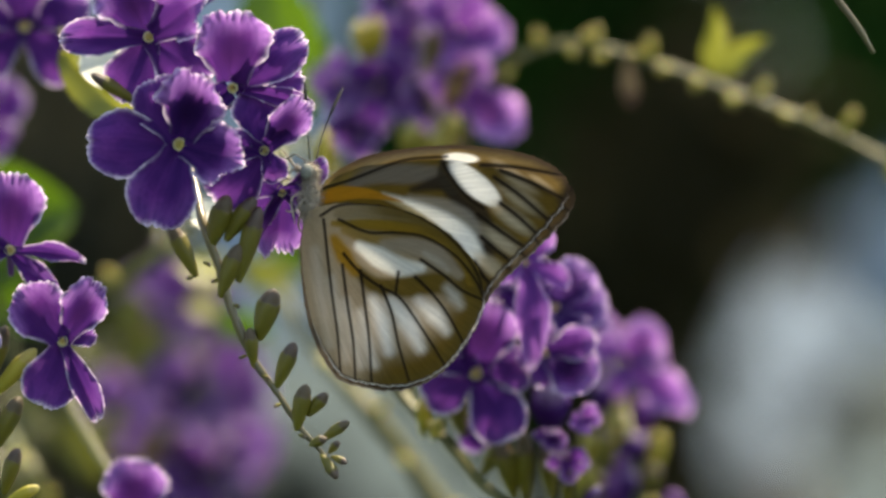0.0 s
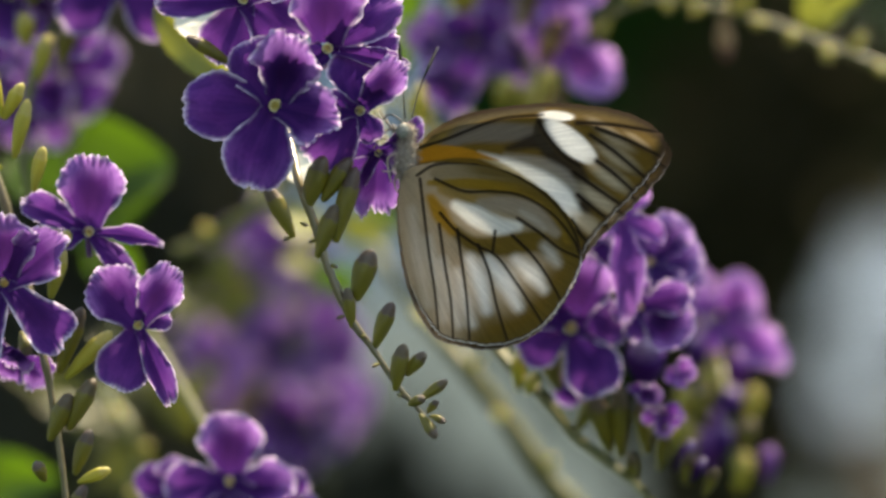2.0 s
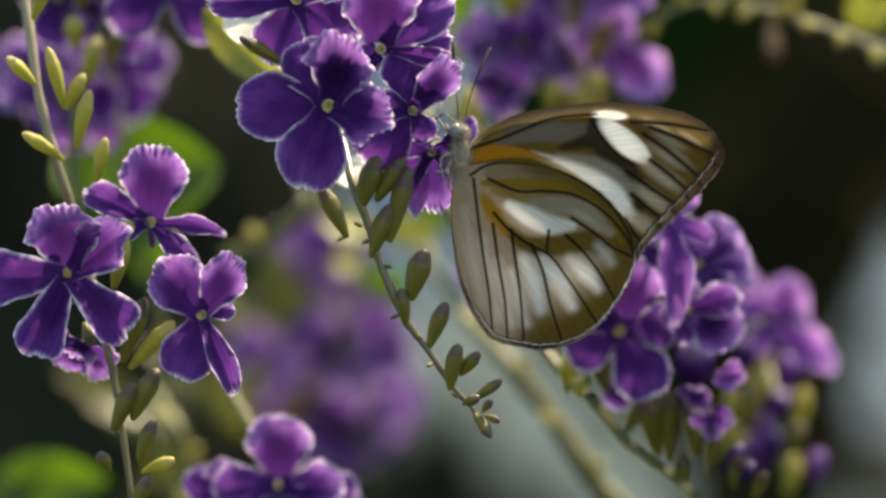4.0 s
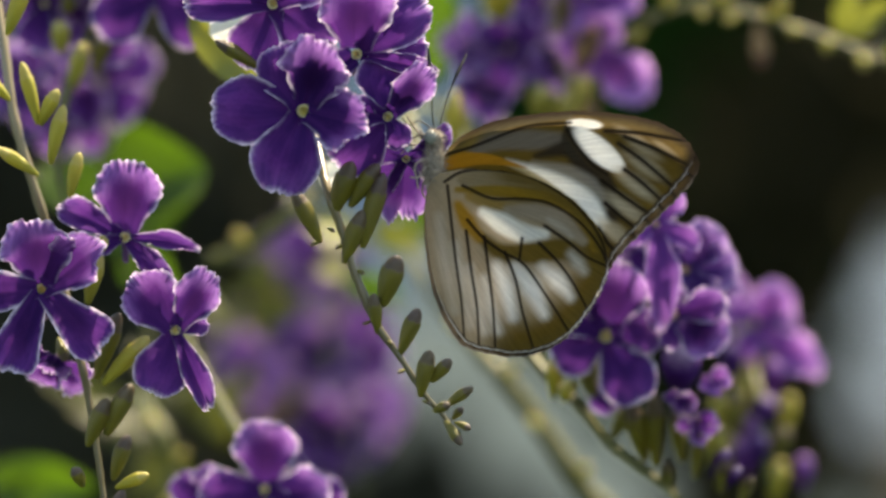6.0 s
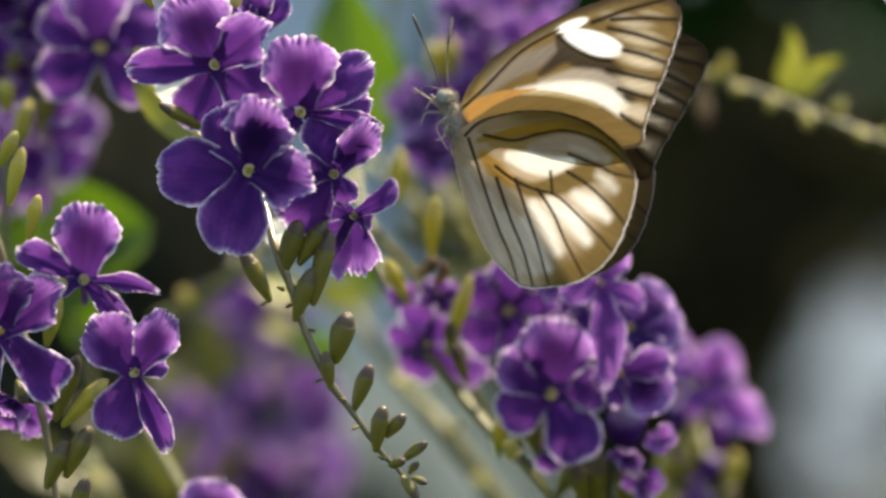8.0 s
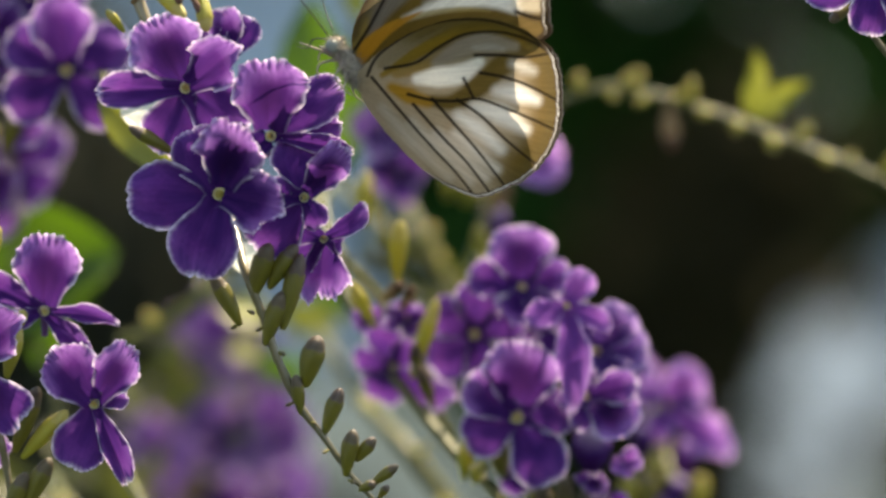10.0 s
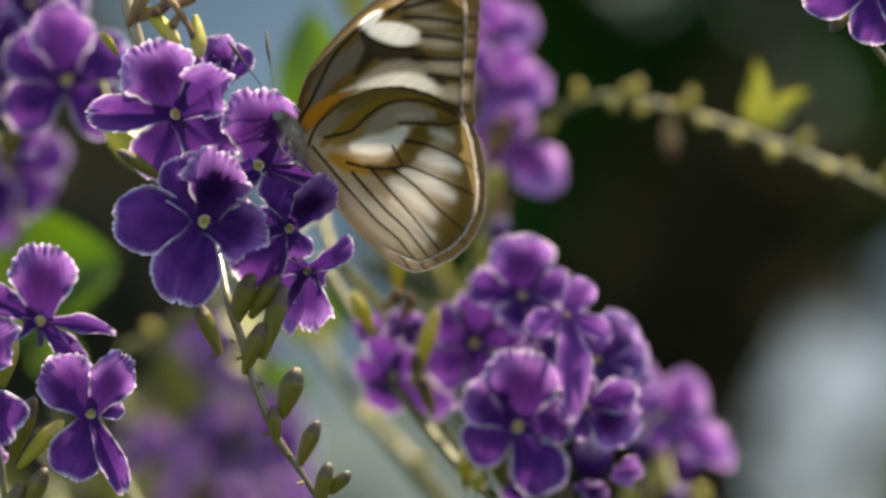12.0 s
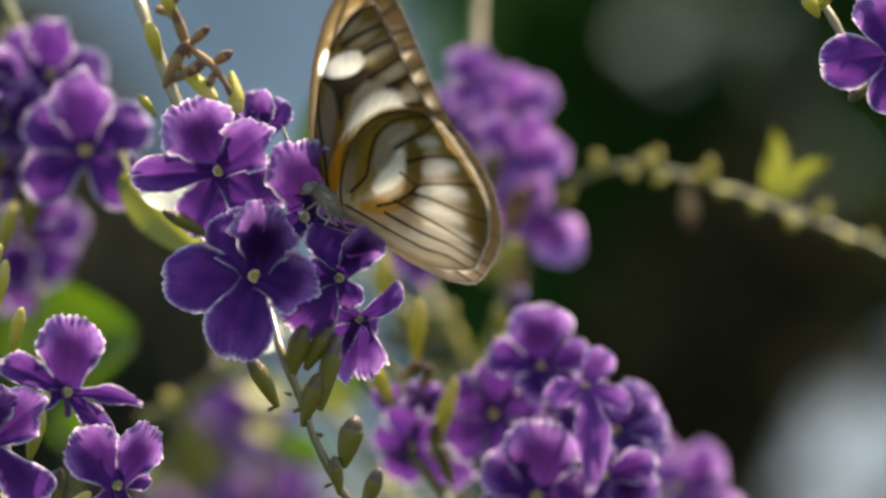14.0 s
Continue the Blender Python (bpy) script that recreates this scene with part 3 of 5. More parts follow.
def wing_mesh(name, line, heart, pattern, bow, spin, fold=0.0, grow=1.0, rings=105, round_=440):
    """A thin scaly wing in the xz plane, fanned out from its heart, with raised veins and a slight bow."""
    ring = spline([wp(*p) for p in line + line[:1]], round_ + 1)[:-1]
    wob = 1 + 0.0035 * np.sin(np.arange(round_) * 0.9) + 0.003 * np.sin(np.arange(round_) * 0.37)
    hx, hy = wp(*heart)
    ring = np.array([hx, hy]) + (ring - [hx, hy]) * wob[:, None]
    f = np.linspace(0.004, 1, rings)
    xy = (np.array([hx, hy]) + f[:, None, None] * (ring[None] - [hx, hy])).reshape(-1, 2)
    x, y = xy[:, 0], xy[:, 1]
    rim = rim_distance(x, y, ring)
    c, lift = pattern(x, y, rim)
    r = np.hypot(x, y)
    depth = bow * (r / 450) ** 2 + spin * (0.8 * lift + 0.5 * np.sin(np.arctan2(y, x + 30) * 16) * smooth(r / 150))
    depth = depth + spin * fold * np.exp(-((x - 6 - 0.12 * np.abs(y)) / 34) ** 2) * smooth((60 - y) / 60) * smooth((y + 260) / 60)
    verts = np.stack([x * U * grow, depth * U, y * U * grow], -1)
    return mesh_of(name, verts, grid_faces(rings, round_, True), WING, pattern=np.clip(c, 0, 1))


def ball(name, mat, stretch, rings=14, sides=18, rough=0.0, seed=2):
    """A lumpy ellipsoid."""
    rng = np.random.RandomState(seed)
    th, ph = np.linspace(0.02, np.pi - 0.02, rings), np.linspace(0, 2 * np.pi, sides, endpoint=False)
    v = np.stack([np.sin(th)[:, None] * np.cos(ph), np.sin(th)[:, None] * np.sin(ph), np.cos(th)[:, None] + 0 * ph], -1).reshape(-1, 3)
    v = v * (1 + rough * rng.uniform(-1, 1, (len(v), 1))) * np.array(stretch)
    f = [q[::-1] for q in grid_faces(rings, sides, True)] + [tuple(range(sides)), tuple((rings - 1) * sides + j for j in range(sides))[::-1]]
    return mesh_of(name, v, f, mat, along=v[:, 2] * 0)


def fur_mesh(name, stretch, count, length, seed):
    """Short hairs standing on an ellipsoid, as slim blades."""
    rng = np.random.RandomState(seed)
    v, f = [], []
    for k in range(count):
        d = rng.normal(size=3)
        d /= np.linalg.norm(d)
        p = d * np.array(stretch)
        tip = p + (d + rng.normal(size=3) * 0.35 + np.array([0, 0, -0.35])) * length * rng.uniform(0.5, 1.2)
        side = np.cross(d, rng.normal(size=3))
        side *= 0.7 * U / (np.linalg.norm(side) + 1e-9)
        v += [p - side, p + side, tip]
        f.append((3 * k, 3 * k + 1, 3 * k + 2))
    return mesh_of(name, v, f, FUR, along=np.zeros(len(v)))


def bl(px, py, dy=0.0):
    x, z = wp(px, py)
    return Vector((x * U, dy, z * U))


butterfly = tagged(new("butterfly"), "butterfly with olive, white and orange striped wings on the flowers", "butterfly")
butterfly.matrix_world = Matrix.Translation(at(757, 335, 0.0))
body = child("thorax", ball("thorax", FUR, (17 * U, 17 * U, 43 * U), rough=0.05), butterfly, Matrix.Translation(bl(750, 328)) @ pose(0, 0, 0, 0, 4, 0), "pale grey furry thorax")
child("fur", fur_mesh("fur", (17 * U, 17 * U, 43 * U), 1500, 11 * U, 4), body, Matrix())
child("abdomen", tube("abdomen", [tuple(bl(*q)) for q in ((755, 345), (766, 400), (776, 450), (788, 500), (796, 530))], [11 * U, 9 * U, 8.5 * U, 7 * U, 3 * U], FUR, 14, 40, 0.03), butterfly, Matrix(), "slim pale grey abdomen")
head = child("head", ball("head", FUR, (15 * U, 16 * U, 15 * U), rough=0.06, seed=5), butterfly, Matrix.Translation(bl(750, 280)))
child("fur", fur_mesh("fur", (15 * U, 16 * U, 15 * U), 380, 10 * U, 6), head, Matrix())
for s in (-1, 1):
    child("palp", tube("palp", [(-8 * U, s * 6 * U, -4 * U), (-19 * U, s * 6 * U, 3 * U), (-25 * U, s * 5 * U, 14 * U)], [4 * U, 4 * U, 1.5 * U], FUR, 8, 14, 0.1), head, Matrix(), "pale hairy palp")
EYE_MESH = ball("eye", EYE_DARK, (12 * U, 8 * U, 13 * U))
for s in (-1, 1):
    child("eye", EYE_MESH, head, Matrix.Translation((-7 * U, s * 13 * U, 0)), "round grey-green eye")
for name, pts in (("antenna", [(748, 258, -0.0004), (744, 200, -0.001), (741, 150, -0.001), (739, 122, -0.001)]), ("antenna", [(760, 256, 0.0006), (772, 210, 0.002), (790, 165, 0.003), (807, 130, 0.004)])):
    child(name, tube(name, [tuple(bl(*q)) for q in pts], [1.5 * U, 1.2 * U, 1.2 * U, 1.4 * U, 3.6 * U, 3.2 * U, 1.5 * U], BLACK, 8, 40), butterfly, Matrix(), "thin dark antenna with a clubbed tip")
for pts in ([(738, 292), (715, 262), (700, 240)], [(736, 300), (706, 292), (690, 310)], [(735, 318), (716, 330), (722, 372)],
            [(738, 300), (722, 276), (708, 285)], [(736, 330), (722, 350), (706, 350)], [(740, 340), (728, 372), (738, 395)]):
    k = -0.001 if pts[0][1] % 4 else 0.001
    child("leg", tube("leg", [tuple(bl(*q, k)) for q in pts], [2.6 * U, 2.0 * U, 1.4 * U], FUR, 7, 18), butterfly, Matrix(), "thin pale grey leg")
child("proboscis", tube("proboscis", [tuple(bl(*q)) for q in ((742, 262), (722, 250), (706, 258), (692, 244))], [1.6 * U, 1.2 * U, 0.8 * U], BLACK, 6, 24), butterfly, Matrix())
WINGS = {}
for side, s in (("near", -1), ("far", 1)):
    fore, hind = (fore_pattern, hind_pattern) if side == "near" else (upper_side(fore_pattern), upper_side(hind_pattern))
    WINGS["fore", side] = child("forewing", wing_mesh("forewing", FORE_LINE, (860, 330), fore, s * 1.0, s, 0.0, 1.0 if s < 0 else 1.022), butterfly, Matrix.Translation((0, s * 1.6 * U, 0)), "forewing, olive brown with white patches" if s < 0 else "forewing, blackish upper side with white patches")
    WINGS["hind", side] = child("hindwing", wing_mesh("hindwing", HIND_LINE, (840, 460), hind, s * 1.5, s, 14.0, 1.0 if s < 0 else 1.012), butterfly, Matrix.Translation((0, s * 4.5 * U, 0)), "hindwing, striped pale with dark veins" if s < 0 else "hindwing, dark upper side with pale blotches")

# ---- flowering stalks ----
main = Raceme("duranta_raceme", 518, 232, 0.0, "arching stalk of deep violet white-edged flowers and green buds")
main.stem([(318, -420, 0.03), (330, -330, 0.02), (343, -257, 0.012), (398, -82, 0.008), (440, 20, 0.008), (500, 150, 0.008), (535, 270, 0.006), (548, 320, 0.003), (562, 380), (585, 440), (607, 515), (636, 585), (655, 622), (690, 670), (726, 726), (760, 766), (785, 795)],
          [11, 11, 11, 11, 10, 10, 9, 8, 8, 8, 8, 8, 7, 6, 5, 4, 3])
main.flower(518, 232, [(112, 122, 108, -4, 0), (178, 158, 118, -4, 0), (252, 146, 122, 4, 1), (341, 128, 104, 24, 2), (68, 148, 116, 40, 5)], (-0.05, -1, 0.1), -0.004, 18)
main.flower(464, 42, [(110, 142, 130, 30, 5), (181, 152, 66, 6, 1), (250, 122, 112, -12, 0), (322, 124, 108, -6, 3), (30, 138, 92, 30, 2)], (-0.1, -1, 0.04), -0.001, 16)
main.flower(612, 132, [(92, 148, 136, 36, 5), (36, 150, 84, 14, 3), (14, 132, 92, -16, 0), (212, 112, 96, -10, 0), (348, 144, 34, 4, 1)], (0.1, -1, 0.1), 0.000, 15)
main.flower(668, 243, [(88, 112, 112, -16, 0), (222, 122, 112, -10, 0), (52, 128, 70, 36, 5), (170, 70, 60, -20, 1), (300, 60, 50, -10, 3)], (0.15, -1, 0.0), -0.001, 13)
main.flower(700, 318, [(268, 118, 92, -16, 2), (226, 98, 58, -30, 1), (32, 92, 44, 6, 4), (150, 66, 60, -12, 3), (335, 50, 40, -20, 4)], (0.25, -1, -0.35), 0.001, 11)
main.flower(545, -10, [(100, 86, 66, 10, 2), (60, 80, 60, 6, 0), (140, 70, 54, 0, 1)], (0.1, -1, 0.3), 0.008, 11)
for b in ((590, 502, 625, 408, 36, "g"), (622, 475, 660, 342, 38, "g"), (548, 466, 500, 372, 34, "c"), (572, 416, 604, 322, 42, "c"), (600, 402, 652, 326, 36, "c"),
          (650, 627, 642, 556, 26, "c"), (658, 578, 686, 488, 46, "g"), (690, 662, 722, 582, 33, "g"), (725, 738, 742, 656, 34, "g"), (745, 712, 779, 672, 26, "g"),
          (748, 764, 778, 752, 20, "c"), (768, 756, 818, 722, 22, "g"), (768, 780, 797, 824, 22, "g"), (782, 778, 800, 758, 16, "c"), (786, 784, 814, 796, 15, "c"),
          (442, 158, 362, 108, 26, "g")):
    main.bud(*b)
for b in ((376, -110, 420, -190, 26, "d"), (392, -120, 452, -150, 24, "d"), (400, -150, 470, -80, 30, "y"), (372, -160, 352, -230, 28, "y"), (425, -160, 400, -250, 22, "d"), (360, -60, 330, -100, 18, "y")):
    main.bud(*b, d0=0.008, d1=0.006)
main.stem([(372, -250, 0.012), (400, -236, 0.009), (424, -182, 0.007), (466, -142, 0.006), (500, -84, 0.006)], [7, 8, 7, 8, 5], DRY, "dry_stalk", 0.25, "withered brown side stalk")
for b in ((424, -182, 462, -214, 20, "d"), (446, -160, 420, -128, 18, "d"), (462, -146, 500, -168, 22, "d"), (470, -136, 452, -104, 18, "d"), (496, -132, 506, -56, 32, "y"), (404, -232, 380, -282, 26, "y"), (388, -244, 420, -290, 20, "d")):
    main.bud(*b, d0=0.007, d1=0.006)
for k, (x, y) in enumerate(((560, 440), (590, 470), (612, 515), (638, 605), (664, 640), (700, 690), (728, 745), (545, 465))):
    main.bud(x, y, x + (-16 if k % 2 else 14), y + 6, 8, "c")

left = Raceme("duranta_raceme", 150, 560, 0.006, "swaying stalk of violet flowers over slender green buds")
left.stem([(-60, -260, 0.02), (-25, -60, 0.012), (0, 90, 0.008), (20, 230, 0.006), (60, 370, 0.006), (95, 480, 0.008), (120, 590, 0.006), (136, 655), (150, 720), (165, 810), (175, 882), (186, 960), (205, 1050)],
          [9, 9, 9, 9, 9, 8, 8, 8, 7, 6, 6, 5, 3])
left.flower(68, 535, [(182, 140, 112, -6, 6), (249, 150, 100, 4, 6), (316, 146, 100, 4, 6), (92, 138, 126, 44, 5), (32, 142, 92, 26, 2)], (0, -1, 0.22), -0.004, 18)
left.flower(216, 442, [(86, 136, 116, 28, 5), (154, 130, 56, -4, 1), (352, 124, 30, 10, 4), (315, 108, 46, 0, 3), (200, 60, 40, -10, 1)], (0.05, -1, 0.25), 0.002, 15)
left.flower(305, 606, [(132, 122, 104, 22, 2), (56, 130, 78, 34, 5), (252, 118, 96, 4, 0), (294, 148, 46, 2, 1), (20, 60, 46, -10, 3)], (0.1, -1, 0.18), -0.001, 14)
left.whorl(95, 660, 74, (-0.2, -0.6, -0.7), 15, 0.006, seed=3)
for b in ((165, 692, 206, 576, 38, "g"), (178, 702, 258, 618, 34, "y"), (150, 812, 186, 728, 36, "g"), (183, 792, 228, 702, 38, "g"), (195, 872, 222, 792, 32, "g"), (200, 886, 258, 862, 24, "y"),
          (142, 884, 124, 850, 26, "g"), (62, 242, 33, 132, 27, "y"), (66, 244, 98, 180, 28, "y"), (84, 312, 108, 208, 30, "y"), (118, 372, 136, 292, 27, "y"), (62, 332, -12, 284, 25, "y"), (8, 84, 42, -6, 32, "y"),
          (98, 620, 112, 662, 26, "g"), (182, 960, 214, 890, 28, "g"), (186, 1000, 150, 930, 26, "g"), (150, 560, 172, 470, 34, "y"), (12, 200, -40, 150, 26, "y"), (175, 470, 178, 440, 22, "y")):
    left.bud(*b)

right = Raceme("duranta_raceme", 1060, 620, 0.036, "dense violet flower cluster on a drooping stalk, slightly behind")
right.stem([(700, 330, 0.02), (840, 560, 0.012), (940, 690, 0.006), (1002, 752), (1058, 820), (1110, 862), (1165, 905), (1230, 980)], [12, 12, 11, 10, 9, 9, 8, 5], STALK)
# the front flower, its hooded lip and the folded lilac petal beside it
right.flower(1053, 628, [(82, 132, 132, 18, 5), (140, 104, 92, 8, 2), (206, 96, 88, 2, 0), (298, 126, 100, 2, 0), (8, 96, 84, -4, 3)], (-0.08, -1, 0.06), -0.006, 18)
# the round top flower
right.flower(1064, 398, [(94, 112, 118, 34, 5), (18, 84, 64, 6, 2), (168, 96, 70, 0, 1), (258, 84, 78, 26, 2), (310, 90, 60, 10, 4)], (0, -1, 0.25), 0.002, 14)
# the dark flower in the shade behind
right.flower(978, 482, [(82, 92, 92, 2, 0), (150, 92, 80, -4, 3), (220, 100, 88, -6, 0), (290, 96, 80, -4, 1), (20, 90, 70, 0, 0)], (-0.2, -1, -0.05), 0.006, 15)
# folded petals hanging between
# The paler lit petal copy gives these folds their highlights.
right.flower(1142, 430, [(272, 178, 58, 14, 4), (60, 66, 56, 10, 2), (205, 78, 52, 16, 1), (330, 84, 40, 12, 1)], (0.1, -1, 0.25), -0.008, 10, "l")
right.flower(1196, 512, [(62, 92, 84, 26, 5), (5, 86, 80, 10, 2), (300, 70, 60, 14, 2), (125, 84, 56, 6, 3), (215, 60, 48, 10, 1)], (0.25, -1, 0.15), 0.000, 14, "b")
right.flower(1176, 590, [(322, 100, 92, 18, 5), (15, 90, 60, 26, 2), (260, 58, 44, 6, 3), (100, 50, 40, 10, 1), (200, 50, 40, 10, 1)], (0.25, -1, 0.15), -0.006, 14)
right.flower(835, 540, [(110, 96, 80, 0, 0), (185, 76, 64, 0, 0), (248, 104, 84, -6, 0), (318, 132, 88, -10, 3), (60, 80, 56, 4, 1)], (-0.45, -0.8, -0.65), 0.010, 13)
right.whorl(1120, 470, 72, (0.1, -0.8, 0.3), 40, 0.010, seed=6)
right.whorl(1250, 540, 52, (0.5, -0.7, 0.2), 10, 0.012, "b", seed=7)
right.whorl(1062, 726, 52, (-0.3, -0.7, -0.5), 30, 0.004, seed=8)
right.whorl(1240, 706, 36, (0.5, -0.7, 0.2), 0, -0.004, "l", seed=9, cup=40)
right.whorl(1218, 778, 40, (0.1, -0.8, -0.2), 50, -0.003, seed=10, cup=40)
right.whorl(1192, 735, 34, (0, -0.8, -0.3), 20, -0.004, seed=11, cup=40)
right.whorl(858, 452, 42, (-0.2, -0.8, 0.3), 0, 0.004, "v", seed=12, cup=30)
right.whorl(792, 452, 34, (-0.3, -0.8, 0.3), 20, 0.004, "l", seed=13, cup=30)
for b in ((1184, 728, 1186, 650, 76, "p"), (1120, 850, 1092, 740, 40, "g"), (1140, 860, 1138, 730, 38, "g"), (1186, 850, 1176, 745, 36, "g"), (1062, 812, 1108, 738, 34, "g"),
          (958, 740, 964, 668, 28, "y"), (975, 745, 992, 712, 26, "y"), (1030, 735, 1012, 660, 46, "g"), (1240, 880, 1270, 830, 24, "p"), (1265, 900, 1290, 862, 22, "p"), (1210, 880, 1222, 800, 30, "g"),
          (1255, 905, 1262, 850, 26, "g"), (1290, 925, 1312, 880, 24, "g"), (1165, 905, 1158, 850, 26, "g"),
          (840, 390, 846, 280, 36, "y"), (868, 560, 912, 420, 32, "y"), (800, 470, 760, 390, 28, "y"), (905, 610, 880, 540, 26, "g"), (880, 560, 872, 500, 26, "g"), (815, 420, 850, 392, 24, "d"), (850, 440, 868, 398, 24, "d")):
    right.bud(*b, d0=0.002, d1=-0.003)

far_right = Raceme("duranta_raceme", 1340, 600, 0.085, "violet flower cluster hanging in soft focus behind")
far_right.stem([(1235, 480, 0.04), (1270, 560, 0.025), (1300, 640, 0.01), (1330, 760), (1345, 900)], [8, 8, 8, 7, 6], OLIVE_STALK)
far_right.flower(1318, 606, [(318, 142, 64, 6, 2), (250, 66, 50, -10, 1), (52, 84, 74, 30, 5), (150, 60, 50, 0, 3), (10, 70, 50, 0, 2)], (0.15, -0.9, 0.2), 0.0, 13, "l")
far_right.whorl(1262, 570, 52, (0.1, -0.8, 0.3), 60, 0.004, "l", seed=2)
for b in ((1285, 700, 1270, 640, 40, "p"), (1330, 790, 1345, 735, 44, "p"), (1320, 860, 1330, 800, 40, "p"), (1360, 840, 1372, 790, 34, "g"), (1290, 800, 1280, 720, 36, "g"), (1260, 900, 1262, 830, 36, "g")):
    far_right.bud(*b)
# Buds in paler colours, added to brighten this shaded spot.
for b in ((1310, 700, 1300, 620, 50, "y"), (1345, 740, 1352, 670, 44, "l"), (1290, 760, 1305, 690, 44, "y"), (1325, 850, 1312, 770, 46, "l"), (1370, 800, 1380, 730, 36, "y"), (1300, 880, 1290, 810, 46, "l"), (1350, 920, 1365, 850, 40, "y"), (1270, 860, 1255, 790, 40, "y"), (1400, 900, 1405, 840, 36, "l"), (1250, 790, 1262, 730, 40, "y"), (1225, 850, 1235, 780, 36, "y")):
    far_right.bud(*b, d0=0.006, d1=0.004)

top = Raceme("duranta_raceme", 980, 80, 0.085, "lilac flower cluster in soft focus behind, its sunlight put into paler petals")
top.stem([(960, -330, 0.02), (950, -140, 0.01), (960, 40), (980, 180), (1000, 300), (1005, 420)], [11, 11, 10, 9, 8, 5])
# Sunny side drawn in the lit petal copy, shaded side in darker kinds.
for x, y, sz, n, tn, kind, dy in ((946, -112, 62, (0, -0.9, 0.3), 10, "l", 0.0), (1005, -58, 88, (0.2, -0.9, 0.3), 30, "l", 0.003), (1022, 24, 82, (0.3, -0.9, 0.2), 0, "l", -0.003), (950, 34, 82, (0, -0.9, 0.2), 20, "l", 0.003),
                                  (905, -40, 66, (-0.3, -0.8, 0.3), 10, "b", 0.006), (880, 120, 76, (-0.3, -0.8, 0), 40, "v", 0.003), (825, 118, 64, (-0.4, -0.8, 0.1), 15, "b", 0.006), (838, 200, 56, (-0.3, -0.8, -0.3), 0, "v", 0.003), (960, 140, 58, (0.1, -0.9, -0.1), 60, "b", 0.0)):
    top.whorl(x, y, sz, n, tn, dy, kind, seed=int(x + y))
top.flower(1026, 112, [(316, 136, 84, 4, 5), (40, 60, 52, 20, 2), (110, 60, 50, 10, 1), (190, 56, 46, 0, 3), (255, 60, 50, -6, 0)], (0.15, -1, 0.05), -0.004, 12, "l")
for b in ((1000, 240, 1012, 170, 40, "y"), (1000, 160, 1036, 84, 44, "d"), (930, 240, 945, 190, 44, "y"), (960, 250, 990, 205, 44, "y"), (1005, 330, 1030, 260, 34, "p"), (1010, 400, 1060, 340, 30, "d"), (1000, 360, 985, 290, 30, "y"),
          (860, 70, 842, 10, 38, "y"), (880, 60, 872, 0, 34, "y"), (975, 90, 978, 20, 34, "g")):
    top.bud(*b, d0=-0.004, d1=-0.010)

far_left = Raceme("duranta_raceme", 256, 14, 0.045, "violet flowers with pale throats on a stalk behind")
far_left.stem([(60, -420, 0.02), (110, -260, 0.012), (170, -100, 0.008), (150, 60, 0.006), (100, 190), (85, 320), (100, 420)], [10, 10, 10, 9, 9, 7, 5], STALK)
far_left.flower(256, 14, [(215, 122, 96, -6, 0), (318, 122, 100, -6, 0), (30, 118, 96, 0, 3), (92, 150, 106, 36, 2), (150, 116, 90, 0, 1)], (0, -1, 0.1), -0.004, 18)
for i, (x, y, sz, n, tn) in enumerate(((195, -120, 104, (-0.1, -0.9, 0.5), 0), (110, -30, 104, (-0.4, -0.8, 0.1), 30), (60, -110, 100, (-0.5, -0.8, 0.3), 0), (60, 40, 92, (-0.4, -0.8, -0.2), 50), (160, 60, 88, (-0.1, -0.9, -0.2), 10))):
    far_left.whorl(x, y, sz, (n[0], n[1], n[2] * 0.5 - 0.1), tn, 0.006, seed=40 + i)
for b in ((90, 130, 86, 70, 36, "y"), (110, 190, 130, 110, 36, "y"), (150, 160, 170, 90, 36, "g"), (100, 60, 105, 20, 30, "g")):
    far_left.bud(*b)

lower_left = Raceme("duranta_raceme", 180, 200, 0.085, "lilac flowers in soft focus above green leaves")
lower_left.stem([(120, -200, 0.02), (130, 0, 0.01), (150, 150), (170, 260), (160, 380)], [9, 9, 8, 7, 5], STALK)
lower_left.whorl(160, 175, 104, (0.4, -0.8, 0.1), 315, 0, seed=51)
lower_left.whorl(100, 230, 90, (-0.3, -0.8, -0.2), 30, 0, seed=52)
lower_left.whorl(30, 180, 90, (-0.3, -0.8, 0.2), 60, 0, "b", seed=53)

haze = Raceme("duranta_raceme", 560, 640, 0.19, "violet flower spike far out of focus behind the buds")
haze.stem([(500, 300, 0.03), (520, 480, 0.01), (560, 640), (600, 800), (620, 930)], [9, 9, 8, 7, 5], STALK)
for i, (x, y, sz, n, tn) in enumerate(((520, 500, 92, (0, -0.8, 0.5), 20), (570, 570, 96, (0.3, -0.8, 0.2), 0), (480, 560, 84, (-0.4, -0.8, 0.3), 40), (600, 660, 100, (0.4, -0.8, 0), 10), (540, 660, 84, (0, -0.8, 0.4), 30),
                                       (620, 760, 96, (0.3, -0.8, -0.3), 50), (560, 800, 90, (-0.2, -0.8, -0.2), 0), (420, 690, 84, (-0.4, -0.8, 0.1), 70))):
    haze.whorl(x, y, sz, n, tn, 0.006 * (i % 2), "b" if i % 3 else "v", seed=60 + i)
for b in ((440, 640, 450, 560, 40, "y"), (420, 560, 440, 500, 40, "y"), (400, 760, 420, 690, 40, "y"), (500, 780, 510, 700, 50, "d"), (460, 820, 470, 740, 46, "d")):
    haze.bud(*b)

